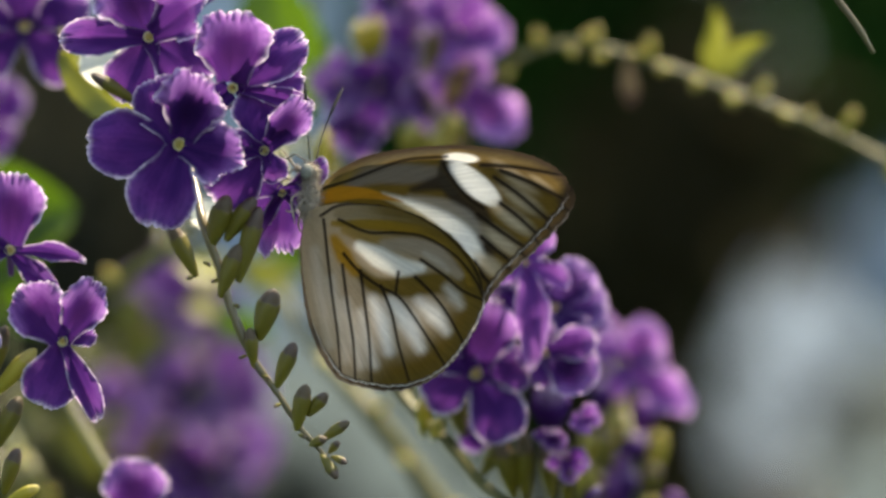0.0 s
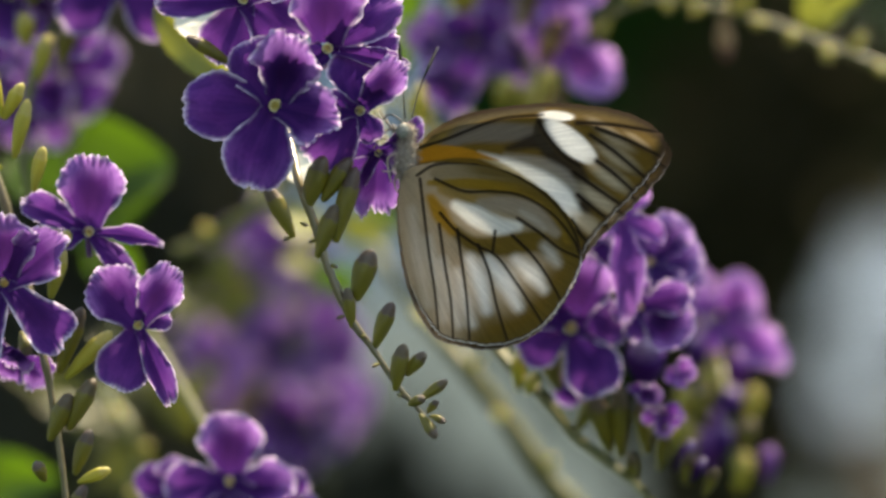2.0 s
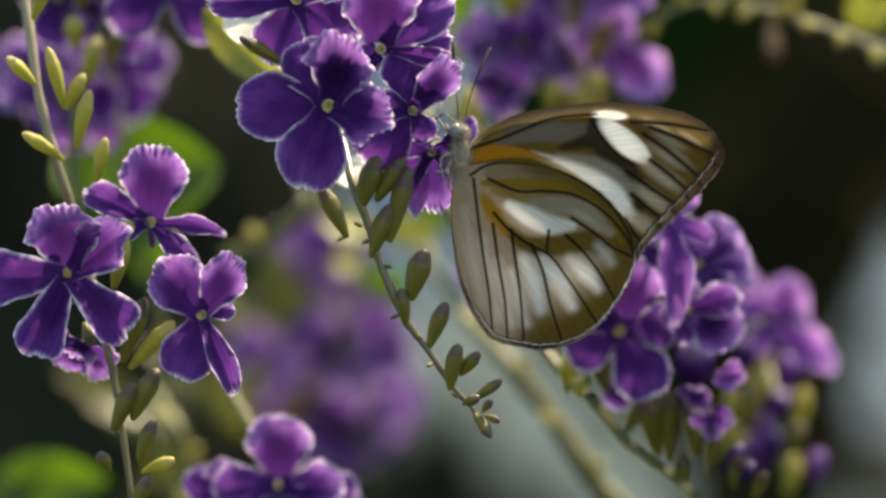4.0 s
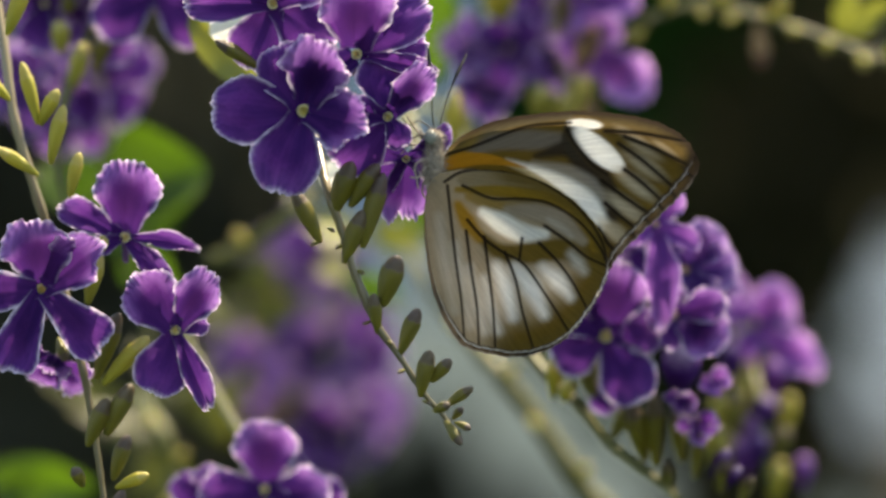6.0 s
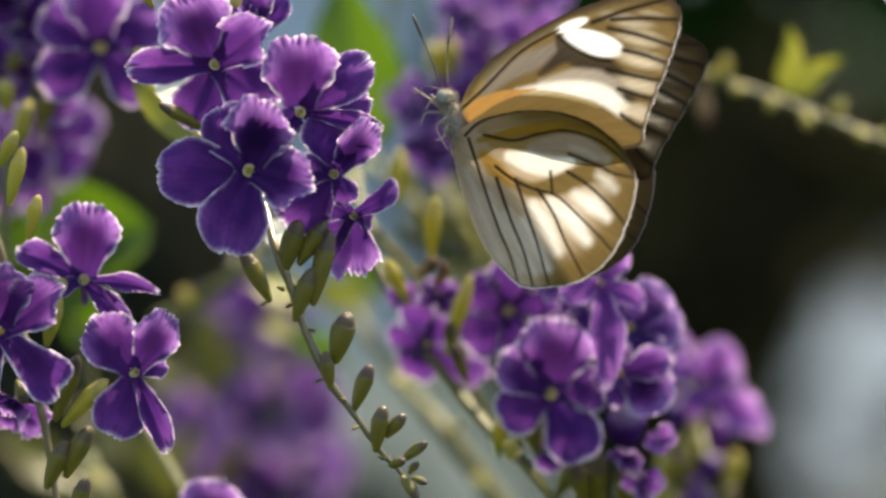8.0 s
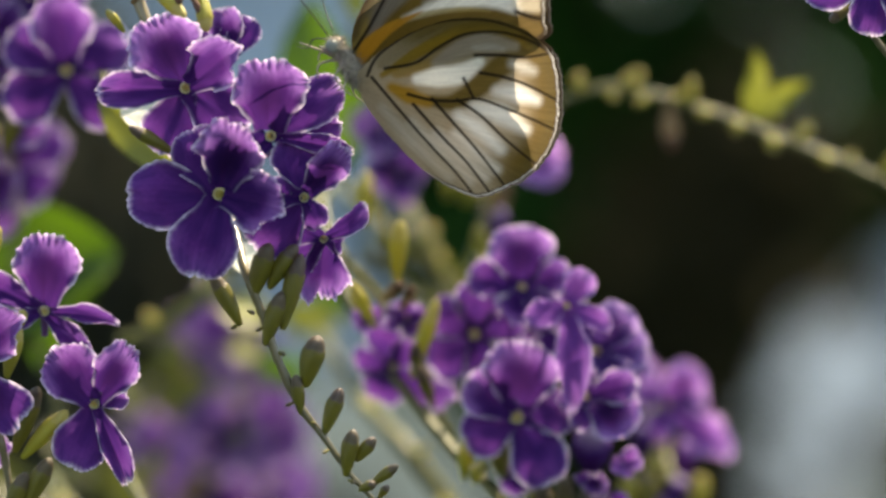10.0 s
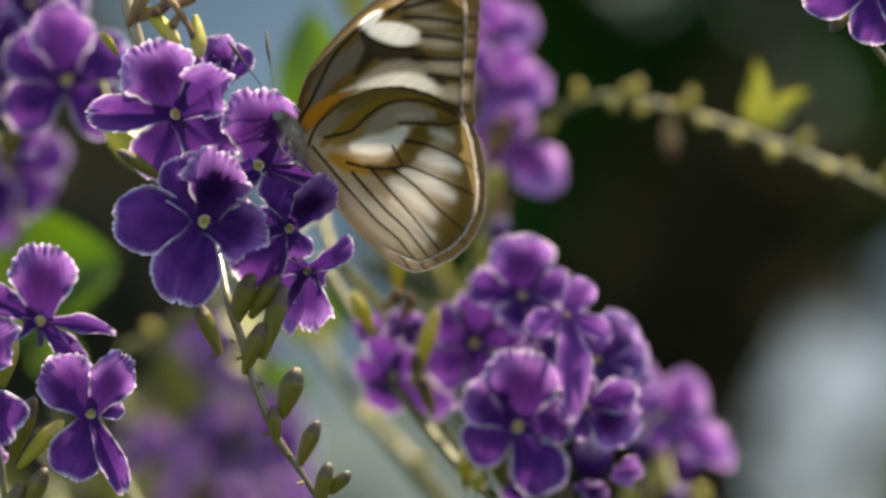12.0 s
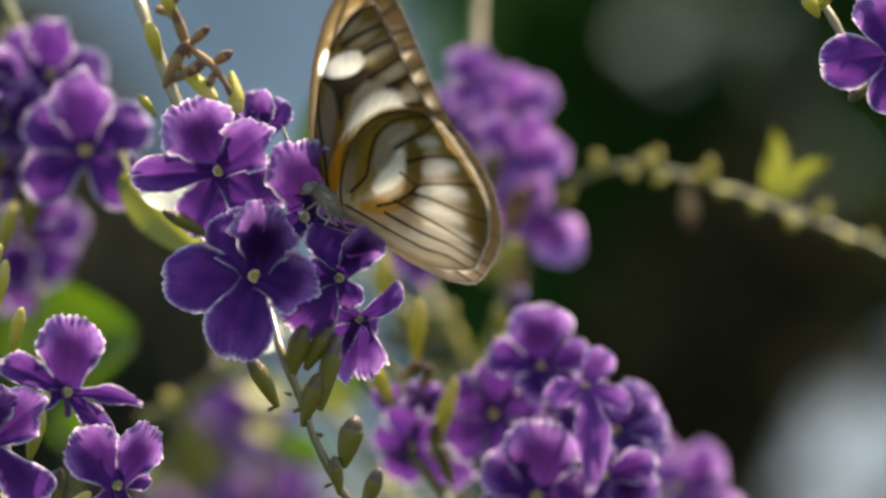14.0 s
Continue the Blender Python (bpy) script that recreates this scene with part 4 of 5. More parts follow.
low = Raceme("duranta_raceme", 412, 870, 0.035, "rounded lilac-edged flowers low on the shrub")
low.stem([(300, 620, 0.04), (380, 760, 0.02), (440, 860, 0.004), (470, 960), (500, 1080)], [9, 9, 8, 7, 5], STALK)
low.flower(450, 900, [(88, 122, 112, 30, 5), (352, 112, 84, 6, 2), (188, 112, 84, 4, 1), (240, 100, 90, -4, 0), (310, 100, 90, -4, 3)], (0, -1, 0.3), -0.002, 15)
low.whorl(345, 935, 74, (-0.3, -0.8, 0.4), 60, 0.002, seed=71)
low.whorl(540, 945, 70, (0.4, -0.8, 0.4), 80, 0.002, seed=72)
low.whorl(440, 1000, 90, (0, -0.8, 0.0), 30, 0.004, seed=73)

corner = Raceme("duranta_raceme", 1640, -170, 0.003, "dark violet flower on a thin pale stalk")
corner.stem([(1480, -420, 0.012), (1530, -300, 0.006), (1575, -230, 0.002), (1625, -140), (1670, -70), (1730, 10), (1760, 60)], [8, 8, 8, 8, 7, 6, 4])
corner.flower(1692, -158, [(190, 128, 96, -4, 0), (112, 110, 90, -14, 2), (264, 104, 80, -6, 0), (60, 120, 100, 10, 5), (320, 120, 96, 0, 3)], (0, -1, 0.05), -0.004, 17)
for b in ((1556, -222, 1530, -262, 30, "y"), (1560, -235, 1590, -290, 26, "y"), (1650, -110, 1610, -72, 26, "g"), (1690, -50, 1720, -110, 26, "g")):
    corner.bud(*b)

# ---- the twig, leaves and thick shoots behind ----
twig = Raceme("bare_twig", 1330, 70, 0.085, "arching yellow-green twig with leaf nodes and a young leaf pair", "twig", "bare twigs")
twig.stem([(1040, 130, 0.01), (1110, 82), (1170, 52), (1240, 46), (1330, 66), (1440, 102), (1500, 126), (1568, 152), (1700, 208), (1860, 300), (2000, 420), (2250, 900), (2300, 2000), (1900, 4200)], [7, 7, 7, 7, 7, 8, 8, 9, 9, 10, 10, 14, 22, 34], STALK, "twig_stem", 0.2)
for b in ((1165, 58, 1160, 18, 22, "y"), (1262, 50, 1270, 12, 23, "y"), (1258, 48, 1244, 22, 19, "y"), (1365, 76, 1362, 28, 22, "y"), (1290, 62, 1262, 72, 17, "y"), (1400, 85, 1374, 92, 19, "y"), (1350, 68, 1330, 56, 16, "y"), (1120, 85, 1100, 110, 20, "y"), (1215, 50, 1230, 66, 17, "y"),
          (1545, 140, 1576, 108, 20, "y"), (1500, 128, 1512, 156, 23, "y"), (1590, 160, 1612, 178, 20, "y"), (1322, 72, 1328, 156, 34, "d"), (1700, 205, 1730, 160, 23, "y"), (1790, 255, 1800, 290, 23, "y"), (1450, 100, 1440, 126, 19, "y"), (1640, 182, 1652, 158, 17, "y"), (1850, 292, 1880, 262, 22, "y")):
    twig.bud(*b)
twig.leaf(1470, 100, 1482, -18, 46, "y", 20, 0, -0.004)
twig.leaf(1478, 98, 1566, 32, 44, "y", -10, 0, -0.004)

shoot = Raceme("thick_shoot", 900, 720, 0.10, "thick yellow-green shoot out of focus", "shoot", "bare twigs")
shoot.stem([(700, 480, 0.03), (790, 610, 0.01), (860, 690), (930, 780), (1010, 890), (1100, 1020), (1210, 1400), (1180, 2400), (900, 4300)], [13, 15, 16, 17, 18, 20, 24, 32, 40], STALK, "shoot_stem")
shoot_b = Raceme("thick_shoot", 450, 450, 0.10, "olive shoot crossing behind the flowers", "shoot", "bare twigs")
shoot_b.stem([(350, 500, 0.0), (420, 470), (500, 415), (600, 340, 0.01), (720, 220, 0.03)], [13, 13, 12, 11, 10], OLIVE_STALK, "shoot_stem")
shoot_c = Raceme("thick_shoot", 250, 800, 0.10, "olive shoot bending upwards in soft focus", "shoot", "bare twigs")
shoot_c.stem([(225, 735, 0.01), (262, 790), (285, 860), (295, 960), (300, 1100), (330, 1700), (420, 2800), (560, 4300)], [13, 14, 15, 16, 17, 22, 28, 36], OLIVE_STALK, "shoot_stem")
shoot_d = Raceme("thick_shoot", 800, 480, 0.06, "slim yellow-green shoots behind the butterfly", "shoot", "bare twigs")
shoot_d.stem([(700, 230, 0.01), (730, 330), (800, 410), (860, 500), (905, 610), (960, 720)], [11, 11, 10, 10, 9, 7], STALK, "shoot_stem")
for sh, spots in ((shoot, ((800, 622), (868, 705), (940, 796), (1000, 880))), (shoot_b, ((420, 468), (505, 410), (590, 350))), (shoot_c, ((262, 790), (284, 856), (294, 940)))):
    for k, (x, y) in enumerate(spots):
        sh.bud(x, y, x + (26 if k % 2 else -24), y - 22, 20, "y", 0, -0.003)
shoot_d.bud(778, 290, 786, 195, 34, "y")
shoot_d.stem([(905, 600), (930, 500), (960, 420), (985, 340)], [9, 9, 8, 8], STALK, "side_shoot")

shoot_e = Raceme("thin_shoots", 930, 330, 0.12, "thin pale green shoots in soft focus behind the butterfly", "shoot", "bare twigs")
for k, pts in enumerate(([(720, 200, 0.02), (800, 280), (880, 350), (960, 420), (1040, 520, 0.01)], [(840, 210, 0.02), (880, 300), (930, 380), (990, 470)], [(1010, 190), (1000, 280), (975, 360), (940, 450)], [(770, 350), (840, 380), (900, 440), (930, 520)])):
    shoot_e.stem(pts, [11, 10, 9, 8], STALK if k % 2 else OLIVE_STALK, "shoot_stem")
for b in ((800, 280, 770, 225, 30, "y"), (880, 350, 905, 290, 32, "y"), (960, 420, 985, 350, 34, "y"), (930, 380, 900, 330, 28, "y"), (1000, 280, 1030, 220, 34, "d"), (975, 360, 1010, 310, 32, "y"), (840, 380, 820, 330, 30, "g"), (990, 470, 1020, 420, 30, "y")):
    shoot_e.bud(*b)
for q in ((880, 350, 800, 330, 60), (930, 380, 1010, 400, 60), (800, 290, 850, 350, 56), (960, 420, 880, 450, 64)):
    shoot_e.leaf(*q, "o", 20)

greens = Raceme("leafy_shoot", 230, 330, 0.095, "broad fresh green leaves in soft focus", "leaves", "leafy shoots")
greens.stem([(60, 200, 0.03), (120, 320, 0.01), (170, 420), (230, 560), (260, 760)], [8, 8, 8, 8, 8], STALK, "shoot_stem")
greens.leaf(100, 390, 345, 330, 230, "g", 12)
greens.leaf(130, 470, 330, 350, 150, "g", -25)
greens.leaf(200, 470, 290, 560, 90, "g", 15)
greens.leaf(110, 400, 60, 320, 80, "g", 15)
greens_b = Raceme("leafy_shoot", 730, 40, 0.11, "fresh green leaf lit from behind", "leaves", "leafy shoots")
greens_b.stem([(806, -330, 0.02), (786, -160, 0.012), (760, 0, 0.01), (742, 170)], [7, 7, 6, 5], OLIVE_STALK, "shoot_stem")
greens_b.leaf(742, 190, 672, -112, 165, "g", -25)
greens_b.leaf(768, -70, 752, -240, 56, "y", 20)
greens_c = Raceme("leafy_shoot", 390, 110, 0.035, "pale yellow-green leaf behind the violet flowers", "leaves", "leafy shoots")
greens_c.stem([(300, -60, 0.02), (320, 20, 0.006), (335, 60)], [6, 6, 5], STALK, "shoot_stem")
greens_c.leaf(318, 60, 470, 210, 84, "y", 15)
greens_c.leaf(345, 40, 420, 120, 60, "y", -25)
# Two near-white leaves stand in for bright highlights behind the flowers.
greens_c.leaf(352, 96, 440, 66, 84, "w", 10, -0.02, -0.018, "leaf in a near-white colour standing in for a sun highlight")
greens_c.leaf(548, 360, 606, 330, 56, "w", 10, -0.01, -0.008, "leaf in a near-white colour standing in for a sun highlight")
greens_d = Raceme("leafy_shoot", 60, 880, 0.12, "fresh green leaves low on the shrub in soft focus", "leaves", "leafy shoots")
greens_d.stem([(300, 3900, 0.02), (-20, 2600, 0.02), (-130, 1700, 0.02), (-120, 1100, 0.02), (-60, 980), (-20, 900)], [26, 18, 13, 9, 8, 7], STALK, "shoot_stem")
greens_d.leaf(-30, 900, 150, 900, 110, "g", 20)
greens_d.leaf(-60, 960, 40, 840, 90, "g", -20)
greens_e = Raceme("leafy_shoot", 300, 760, 0.17, "olive leaves far out of focus under the flowers", "leaves", "leafy shoots")
greens_e.stem([(350, 3400, 0.02), (180, 2400, 0.02), (90, 1600, 0.02), (120, 1100, 0.02), (180, 960), (240, 820), (330, 700), (430, 580)], [22, 15, 10, 7, 7, 6, 6, 5], OLIVE_STALK, "shoot_stem")
for q in ((240, 820, 110, 740, 80), (250, 800, 60, 690, 70), (300, 740, 220, 640, 60), (330, 700, 390, 820, 80), (400, 620, 340, 540, 70), (430, 580, 450, 470, 70), (220, 850, 330, 920, 90), (410, 600, 520, 560, 60)):
    greens_e.leaf(*q, "o", 20)
greens_f = Raceme("leafy_shoot", 640, 430, 0.15, "green leaves far out of focus behind the buds", "leaves", "leafy shoots")
greens_f.stem([(560, 640, 0.01), (590, 540), (620, 460), (680, 400), (760, 350)], [6, 6, 5, 5, 4], OLIVE_STALK, "shoot_stem")
for q in ((620, 460, 520, 420, 70), (640, 440, 740, 470, 60), (690, 395, 780, 440, 60), (595, 530, 690, 560, 60), (600, 520, 540, 500, 50)):
    greens_f.leaf(*q, "g" if q[0] % 20 else "y", 20)


# ---- the shrub that carries the flowering stalks ----
shrub = tagged(new("duranta_shrub"), "leafy shrub with arching woody branches bearing the flowering stalks", "shrub")
shrub.location = (-0.1, 0.3, 0)
SHRUB = Vector((-0.1, 0.3, 0))
for k, (bx, by) in enumerate(((0.0, 0.0), (0.05, 0.04), (-0.05, 0.03), (0.02, -0.05))):
    child("trunk", tube("trunk", [(bx, by, 0), (bx * 1.6, by * 1.5, 0.3), (bx * 3, by * 2.4, 0.6), (bx * 4.2, by * 3, 0.9)], [0.02, 0.016, 0.013, 0.009], BARK, 10, 24, 0.1, k + 2), shrub, Matrix())
# arching branches: from the crown, out to one side of the view and over to the head of each stalk
for rac, px, py, dy, side in ((main, 318, -420, 0.03, -1), (left, -60, -260, 0.02, -1), (top, 960, -330, 0.02, 1), (far_left, 60, -420, 0.02, -1), (corner, 1480, -420, 0.012, 1), (lower_left, 120, -200, 0.02, -1)):
    end = at(px, py, rac.y + dy) - SHRUB
    out = at(784 + side * 2600, -200, rac.y + dy + 0.05) - SHRUB
    mid = at(784 + side * 1700, -1500, rac.y + dy + 0.05) - SHRUB
    near = end.lerp(at(784 + side * 900, -1500, rac.y + dy + 0.03) - SHRUB, 0.6)
    child("branch", tube("branch", [(side * 0.12, -0.02, 0.75), tuple(out), tuple(mid), tuple(near), tuple(end)], [0.006, 0.004, 0.0026, 0.0012, 0.0007], BARK, 8, 60, 0.08, 5), shrub, Matrix())

# ---- ground, shrub wood and the distance ----
def ground():
    n = 60
    q = np.linspace(-1, 1, n)
    q = np.sign(q) * np.abs(q) ** 3 * 400
    x, y = np.meshgrid(q, q)
    z = 0.03 * np.sin(x * 1.7) * np.cos(y * 1.3) - 0.0
    v = np.stack([x, y, z], -1).reshape(-1, 3)
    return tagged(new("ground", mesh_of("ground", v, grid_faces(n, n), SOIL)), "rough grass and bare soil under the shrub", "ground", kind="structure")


ground()


def foliage(name, label, mat, boxes, size, seed, holes=()):
    """Leaves in loose clumps: boxes of x, y, z, three half widths and a count."""
    rng = np.random.RandomState(seed)
    v, f = [], []
    for cx, cy, cz, a, b, c, count in boxes:
        d = rng.normal(size=(count, 3))
        d /= np.linalg.norm(d, axis=1)[:, None]
        p = np.array([cx, cy, cz]) + d * rng.uniform(0.02, 1, (count, 1)) ** 0.5 * np.array([a, b, c])
        for q in p:
            u, w = rng.normal(size=3), rng.normal(size=3)
            u /= np.linalg.norm(u)
            w = np.cross(u, w)
            w /= np.linalg.norm(w)
            ln = size * rng.uniform(0.6, 1.3)
            k = len(v)
            mid = q + u * ln * 0.5 + np.cross(u, w) * ln * 0.08
            v += [q, mid + w * ln * 0.27, q + u * ln, mid - w * ln * 0.27]
            f += [(k, k + 1, k + 2), (k, k + 2, k + 3)]
    return mesh_of(name, v, f, mat, streak=np.zeros(len(v)), along=np.zeros(len(v)))


def bush(name, label, mat, trunk, boxes, size, seed):
    thing = tagged(new(name), label, "bush", "background bushes")
    thing.location = trunk[0]
    off = np.array(trunk[0])
    child("trunk", tube("trunk", [tuple(np.array(p) - off) for p in trunk], [0.07, 0.06, 0.05, 0.03], BARK, 10, 24, 0.08), thing, Matrix())
    child("crown", foliage("crown", label, mat, [(b[0] - off[0], b[1] - off[1], b[2] - off[2], *b[3:]) for b in boxes], size, seed), thing, Matrix())["kind"] = "stuff"
    return thing


def spot(px, py, y):
    return tuple(at(px, py, y))


def clump(px, py, rx, ry, y, count, deep=0.25):
    """A box of leaves round a place of the drawing."""
    p, s = at(px, py, y), unit(y)
    return (p.x, p.y, p.z, rx * s, deep, ry * s, count)


child("crown", foliage("crown", "", LEAF, [(0, 0, 0.72, 0.42, 0.34, 0.26, 2600), (-0.22, 0.05, 0.55, 0.3, 0.28, 0.28, 1200), (0.25, 0.1, 0.5, 0.3, 0.28, 0.28, 1200), (-0.3, -0.05, 1.05, 0.1, 0.16, 0.16, 260)], 0.05, 8), shrub, Matrix())["kind"] = "stuff"

BY = 3.0
bush("dark_bush", "dark green bush far out of focus, its shade put into the leaf colour", LEAF_DARK, [(0.25, 3.1, 0), (0.27, 3.1, 0.4), (0.22, 3.08, 0.8), (0.2, 3.05, 1.2)],
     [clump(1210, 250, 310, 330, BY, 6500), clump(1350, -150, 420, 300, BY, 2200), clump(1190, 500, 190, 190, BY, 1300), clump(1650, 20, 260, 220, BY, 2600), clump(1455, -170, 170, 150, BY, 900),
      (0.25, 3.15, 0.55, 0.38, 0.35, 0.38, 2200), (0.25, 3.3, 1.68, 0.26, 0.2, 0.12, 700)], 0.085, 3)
bush("dark_bush", "grey-brown bush behind the flowers, its shade put into the leaf colour", LEAF_GREY, [(-0.4, 3.1, 0), (-0.42, 3.1, 0.4), (-0.38, 3.1, 0.8), (-0.36, 3.05, 1.2)],
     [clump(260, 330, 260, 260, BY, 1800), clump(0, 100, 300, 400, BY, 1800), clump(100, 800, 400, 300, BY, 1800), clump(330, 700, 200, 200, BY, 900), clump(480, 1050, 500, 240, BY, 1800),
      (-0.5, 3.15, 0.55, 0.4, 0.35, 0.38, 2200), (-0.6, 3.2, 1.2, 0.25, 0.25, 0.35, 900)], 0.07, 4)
bush("brown_bush", "dark brown bush far out of focus, its shade put into the leaf colour", LEAF_BROWN, [(0.55, 2.75, 0), (0.5, 2.75, 0.4), (0.42, 2.72, 0.75), (0.32, 2.7, 1.1)],
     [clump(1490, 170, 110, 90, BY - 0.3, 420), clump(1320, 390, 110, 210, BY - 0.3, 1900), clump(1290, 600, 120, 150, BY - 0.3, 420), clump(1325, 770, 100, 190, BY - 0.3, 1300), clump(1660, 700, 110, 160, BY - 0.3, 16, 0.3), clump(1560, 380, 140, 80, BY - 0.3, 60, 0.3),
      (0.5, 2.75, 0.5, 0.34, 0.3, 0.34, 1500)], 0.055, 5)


# leaf sprays added at the dark bush's edge, sunlight put into their pale colour
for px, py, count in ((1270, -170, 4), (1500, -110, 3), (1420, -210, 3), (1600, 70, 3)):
    spray = tagged(new("leaf_spray"), "small leaves added at the edge of the dark bush, sunlight put into their pale colour", "leaves", "sunlit sprays")
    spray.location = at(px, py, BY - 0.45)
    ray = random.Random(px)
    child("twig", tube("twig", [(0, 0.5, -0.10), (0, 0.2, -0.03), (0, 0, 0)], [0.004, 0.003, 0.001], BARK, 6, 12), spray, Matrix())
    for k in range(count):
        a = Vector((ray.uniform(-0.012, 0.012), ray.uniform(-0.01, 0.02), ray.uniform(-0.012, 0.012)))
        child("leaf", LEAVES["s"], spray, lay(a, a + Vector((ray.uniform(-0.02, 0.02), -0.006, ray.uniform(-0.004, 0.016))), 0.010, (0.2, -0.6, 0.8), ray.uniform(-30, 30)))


# One sheet stands in for the distance, haze included in its colour.
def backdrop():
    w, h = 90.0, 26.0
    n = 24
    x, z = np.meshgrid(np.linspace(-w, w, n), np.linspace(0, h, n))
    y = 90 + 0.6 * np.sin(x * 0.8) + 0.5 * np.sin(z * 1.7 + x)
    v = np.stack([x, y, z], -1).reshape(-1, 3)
    return tagged(new("backdrop", mesh_of("backdrop", v, grid_faces(n, n), PALE)), "backdrop sheet beyond the bushes, the hazy distance put into its pale blue-grey colour", "distance", kind="structure")


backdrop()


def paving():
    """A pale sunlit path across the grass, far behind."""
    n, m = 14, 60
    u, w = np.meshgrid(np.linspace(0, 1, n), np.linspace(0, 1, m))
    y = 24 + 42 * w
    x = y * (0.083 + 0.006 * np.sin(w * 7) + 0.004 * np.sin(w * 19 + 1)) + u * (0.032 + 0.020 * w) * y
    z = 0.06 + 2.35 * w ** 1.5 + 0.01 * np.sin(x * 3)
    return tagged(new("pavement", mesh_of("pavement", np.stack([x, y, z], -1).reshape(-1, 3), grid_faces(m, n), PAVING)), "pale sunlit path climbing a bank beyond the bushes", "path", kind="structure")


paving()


# ---- what moves ----
# sway of the near stalk: seconds, right, down, anticlockwise turn
SWAY_MAIN = [(0.0, 11, -9, 0), (0.5, 8, -8, 0), (1.0, 7, -7, 0), (1.5, 6, -1, 0.3), (2.0, 12, 3, 0.6), (2.5, 17, 2, 0.8), (3.0, 23, 1, 1.0), (5.5, 5, -4, 0.2), (6.0, 0, -2, 0), (6.5, 0, 0, 0),
             (7.0, -1, 3, 0.3), (7.5, -5, 9, 2), (8.0, 1, 1, 1.9), (8.5, 18, -16, 3), (9.0, 33, -35, 4.6), (9.2, 33, -36, 4.6), (10.2, 0, 10, 1), (11.3, -23, 20, -1), (11.5, -22, 25, -0.9), (12.0, -17, 34, -0.6),
             (12.5, 0, 36, -0.3), (13.0, 18, 30, 1.6), (13.5, 30, 23, 2.3), (14.0, 37, 7, 3.0)]
SWAY_LEFT = [(0.0, 17, -31, 1.4), (0.5, 21, -38, 1.2), (1.0, 11, -28, 0.8), (1.5, -9, -2, 0), (2.0, -17, 16, -0.4), (2.5, -14, 14, -0.3), (3.0, 2, -1, 0), (4.2, 8, -6, 0), (5.5, -17, 8, 0), (6.0, -14, 12, 0), (6.5, 0, 0, 0), (7.0, 13, -14, 0),
             (7.5, 19, -21, 0), (8.0, 11, -16, 0), (8.5, 0, -5, -0.3), (9.0, -12, 7, -0.6), (10.2, 4, -4, 0), (11.5, 8, -10, 0), (12.0, -6, 0, 0), (12.5, -13, 12, 0), (13.0, -13, 15, 0), (13.5, -4, 12, 0), (14.0, 9, 2, 0)]
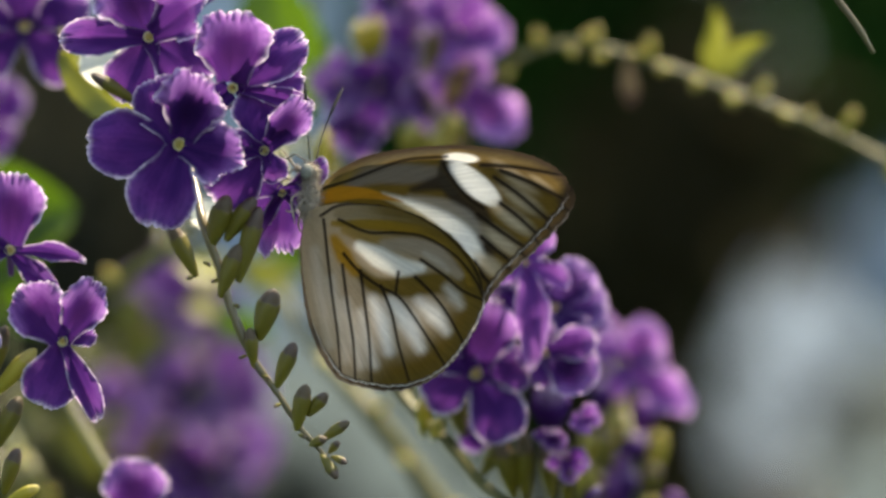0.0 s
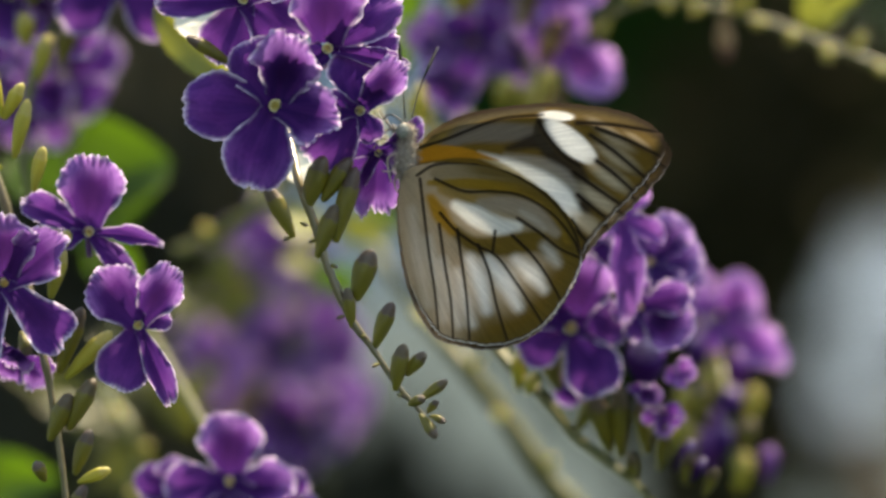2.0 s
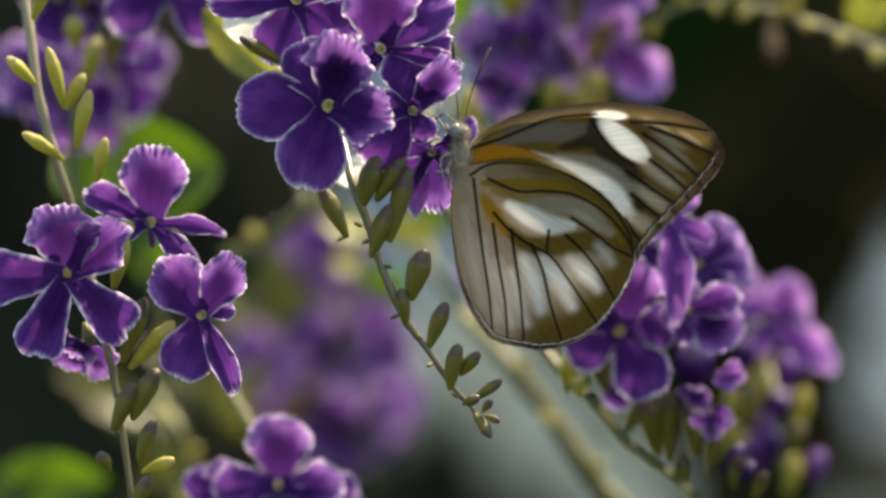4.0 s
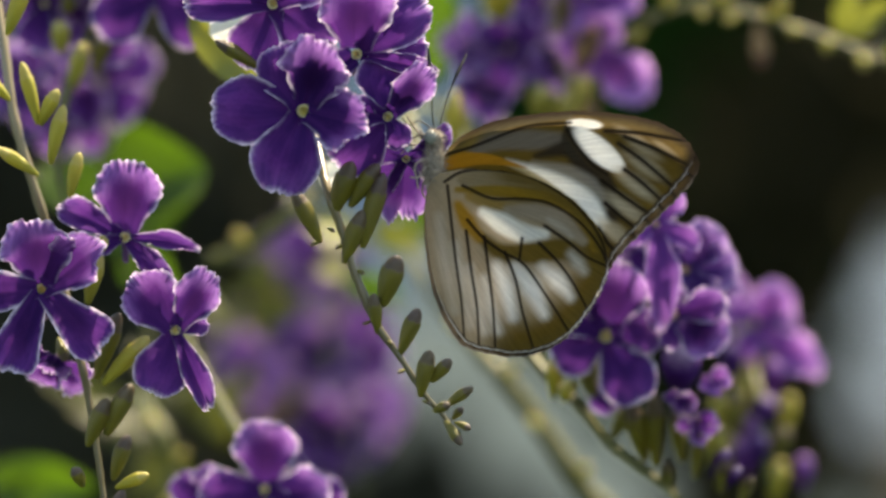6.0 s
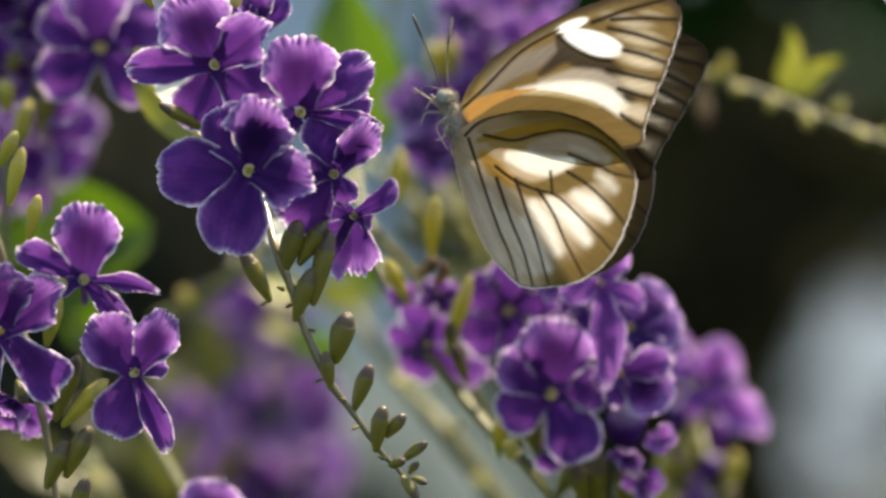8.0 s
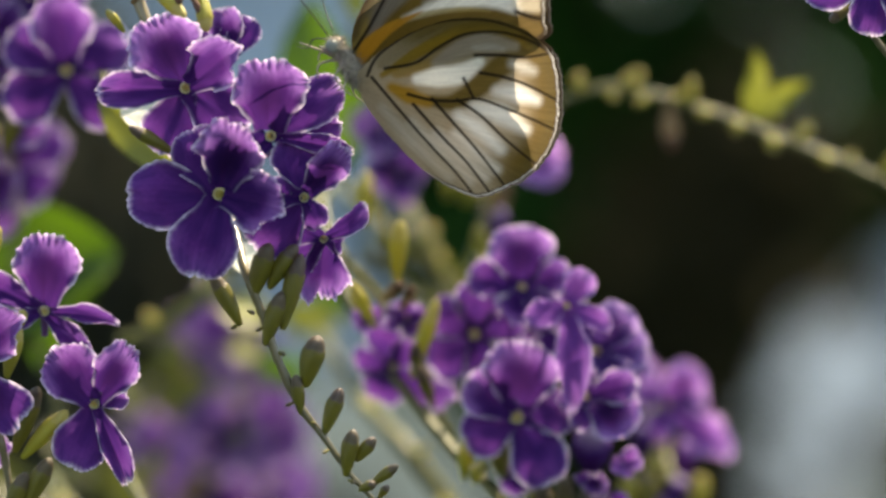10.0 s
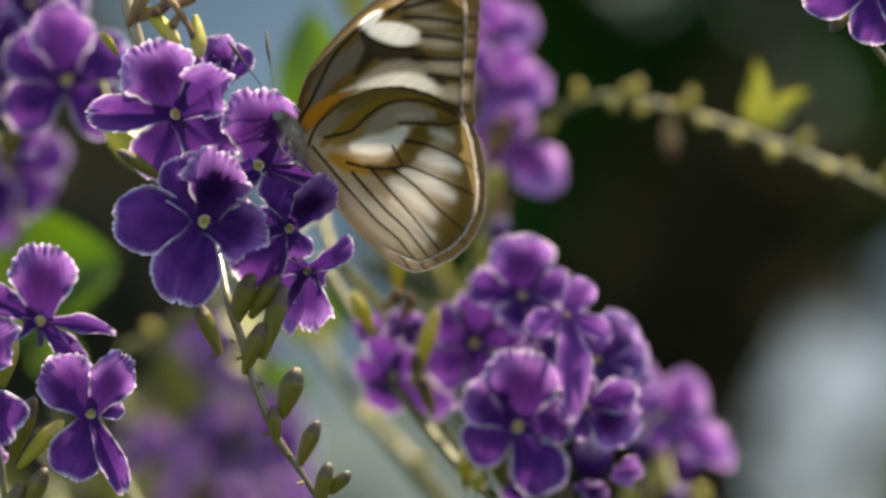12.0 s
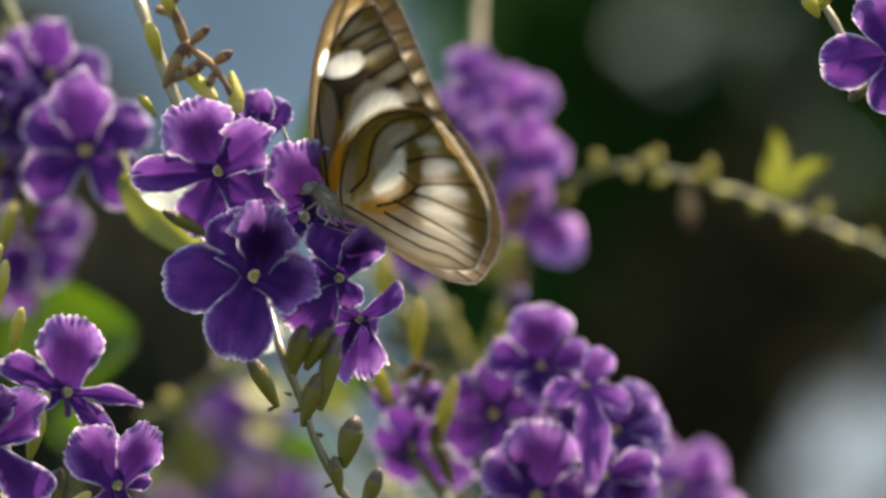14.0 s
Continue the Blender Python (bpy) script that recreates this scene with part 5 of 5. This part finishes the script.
# the butterfly: seconds, root right and down in the standing picture, anticlockwise turn, nod,
# near wings: opening to the viewer, forewing sweep, hindwing sweep; far wings: opening, forewing sweep, hindwing sweep; depth
FLY = [
       (6.8, 758, 334, 0, 0, 0.3, 0, 0, -0.3, -2.2, -1.8, 0),
       (7, 800, 319.5, 5.7, -4.8, 45.4, 0.6, -3, -11.9, -13.6, -10.8, 0),
       (7.2, 809.6, 298.3, -8.8, -22.3, 39.6, 4, -0.2, -10.7, 5.8, 18.2, 0),
       (7.35, 826, 278, 4, 0, 4, 4, 0, -3, 4, 0, 0),
       (7.5, 840.9, 246.2, 3.8, 16.5, 0.4, 4.8, -1.4, -40, -14, -6, 0),
       (7.7, 872, 208.5, 8.9, -11.3, 32.1, 5.4, -0.8, -30, 5.4, 1, 0),
       (8, 892, 153, 18.1, -9.5, 19.5, 2.7, -6.7, -4, -4, 0, 0),
       (8.2, 870, 118, 27, 4, 4, 0, 0, -30, 1, 0, 0),
       (8.5, 862.4, 77.3, 27, -8, 38, 5, -2.6, -50, 2, 0, 0),
       (8.8, 842, 50, 36, -6, 1, 3, 0, -12, 3, 0, 0),
       (9, 821.3, 31.9, 27.7, -31.8, -6.1, 2, -0.1, -12, 2, 0, 0),
       (9.2, 811, 4, 46, -6, 44, 2.5, 0.4, 0, 2.5, 0, 0),
       (9.45, 800, 0, 40, 0, 6, 5, 0, 0, 5, 0, -0.002),
       (9.75, 785, 15, 36, -5, 45, 5, 0, 20, 5, 0, -0.002),
       (10.05, 765, 10, 34, 0, 8, 5, 0, 0, 5, 0, -0.002),
       (10.4, 740, 45, 33, -5, 45, 5, 0, 20, 5, 0, -0.002),
       (10.7, 715, 70, 32, -5, 10, 5, 0, 2, 5, 0, -0.002),
       (11, 700, 88, 32, 0, 38, 4, 0, 10, 5, 0, -0.002),
       (11.5, 700.7, 105.5, 30.4, -12.4, 37.7, 3, 3.1, 5.4, 10.2, 3.4, -0.002),
       (12, 672.6, 116.8, 32.8, -5.9, 36, 1.3, 3.2, 31.8, 1, -1.4, -0.002),
       (12.5, 689.1, 129.3, 35.8, -8.6, 42.4, 4, 1.5, 37.4, -1.9, -1.2, -0.002),
       (12.8, 699.2, 132, 35.8, -16.6, 47, 3.8, 0.1, 28, -1, 5.7, -0.002),
       (13, 703.5, 118.7, 38.7, -11.8, 46.2, 4.4, 2.1, 43.7, -1.2, -0.9, -0.002),
       (13.5, 692.8, 104, 46.6, -13.2, 37.1, 2.5, 0.7, 34.6, -2.3, -2.4, -0.002),
       (14, 703, 105, 52.2, -21, 48, 4.6, 3.5, 45.5, -0.6, -1.6, -0.002),
]


def motions():
    for rac, rows in ((main, SWAY_MAIN), (left, SWAY_LEFT)):
        walk(rac.thing, [(t, Matrix.Translation(rac.home + Vector((dx * rac.s, 0, -dy * rac.s))) @ pose(0, 0, 0, 0, -a, 0)) for t, dx, dy, a in rows])
    rows = []
    for t, dx, dy, a in SWAY_MAIN:
        if t <= 6.5:
            c = Vector((518, 232)) + Vector((dx, dy))
            r = Vector((757 - 518, 335 - 232))
            co, si = math.cos(radians(a)), math.sin(radians(a))
            rows.append((t, c.x + r.x * co + r.y * si, c.y - r.x * si + r.y * co, a, 0, 0.3, 0, 0, -0.3, -2.2, -1.8, 0))
    rows += FLY
    walk(butterfly, [(r[0], Matrix.Translation(at(r[1], r[2], r[11])) @ pose(0, 0, 0, 0, -r[3], 0) @ pose(0, 0, 0, r[4])) for r in rows])
    for kind, side, y, opening, sweep in (("fore", "near", -1.6, 5, 6), ("hind", "near", -4.5, 5, 7), ("fore", "far", 1.6, 8, 9), ("hind", "far", 4.5, 8, 10)):
        walk(WINGS[kind, side], [(r[0], Matrix.Translation((0, y * U, 0)) @ pose(0, 0, 0, 0, 0, -r[opening] - (1.5 if kind == "hind" and side == "near" and r[0] > 6.9 else 0)) @ pose(0, 0, 0, 0, -r[sweep], 0)) for r in rows])


motions()
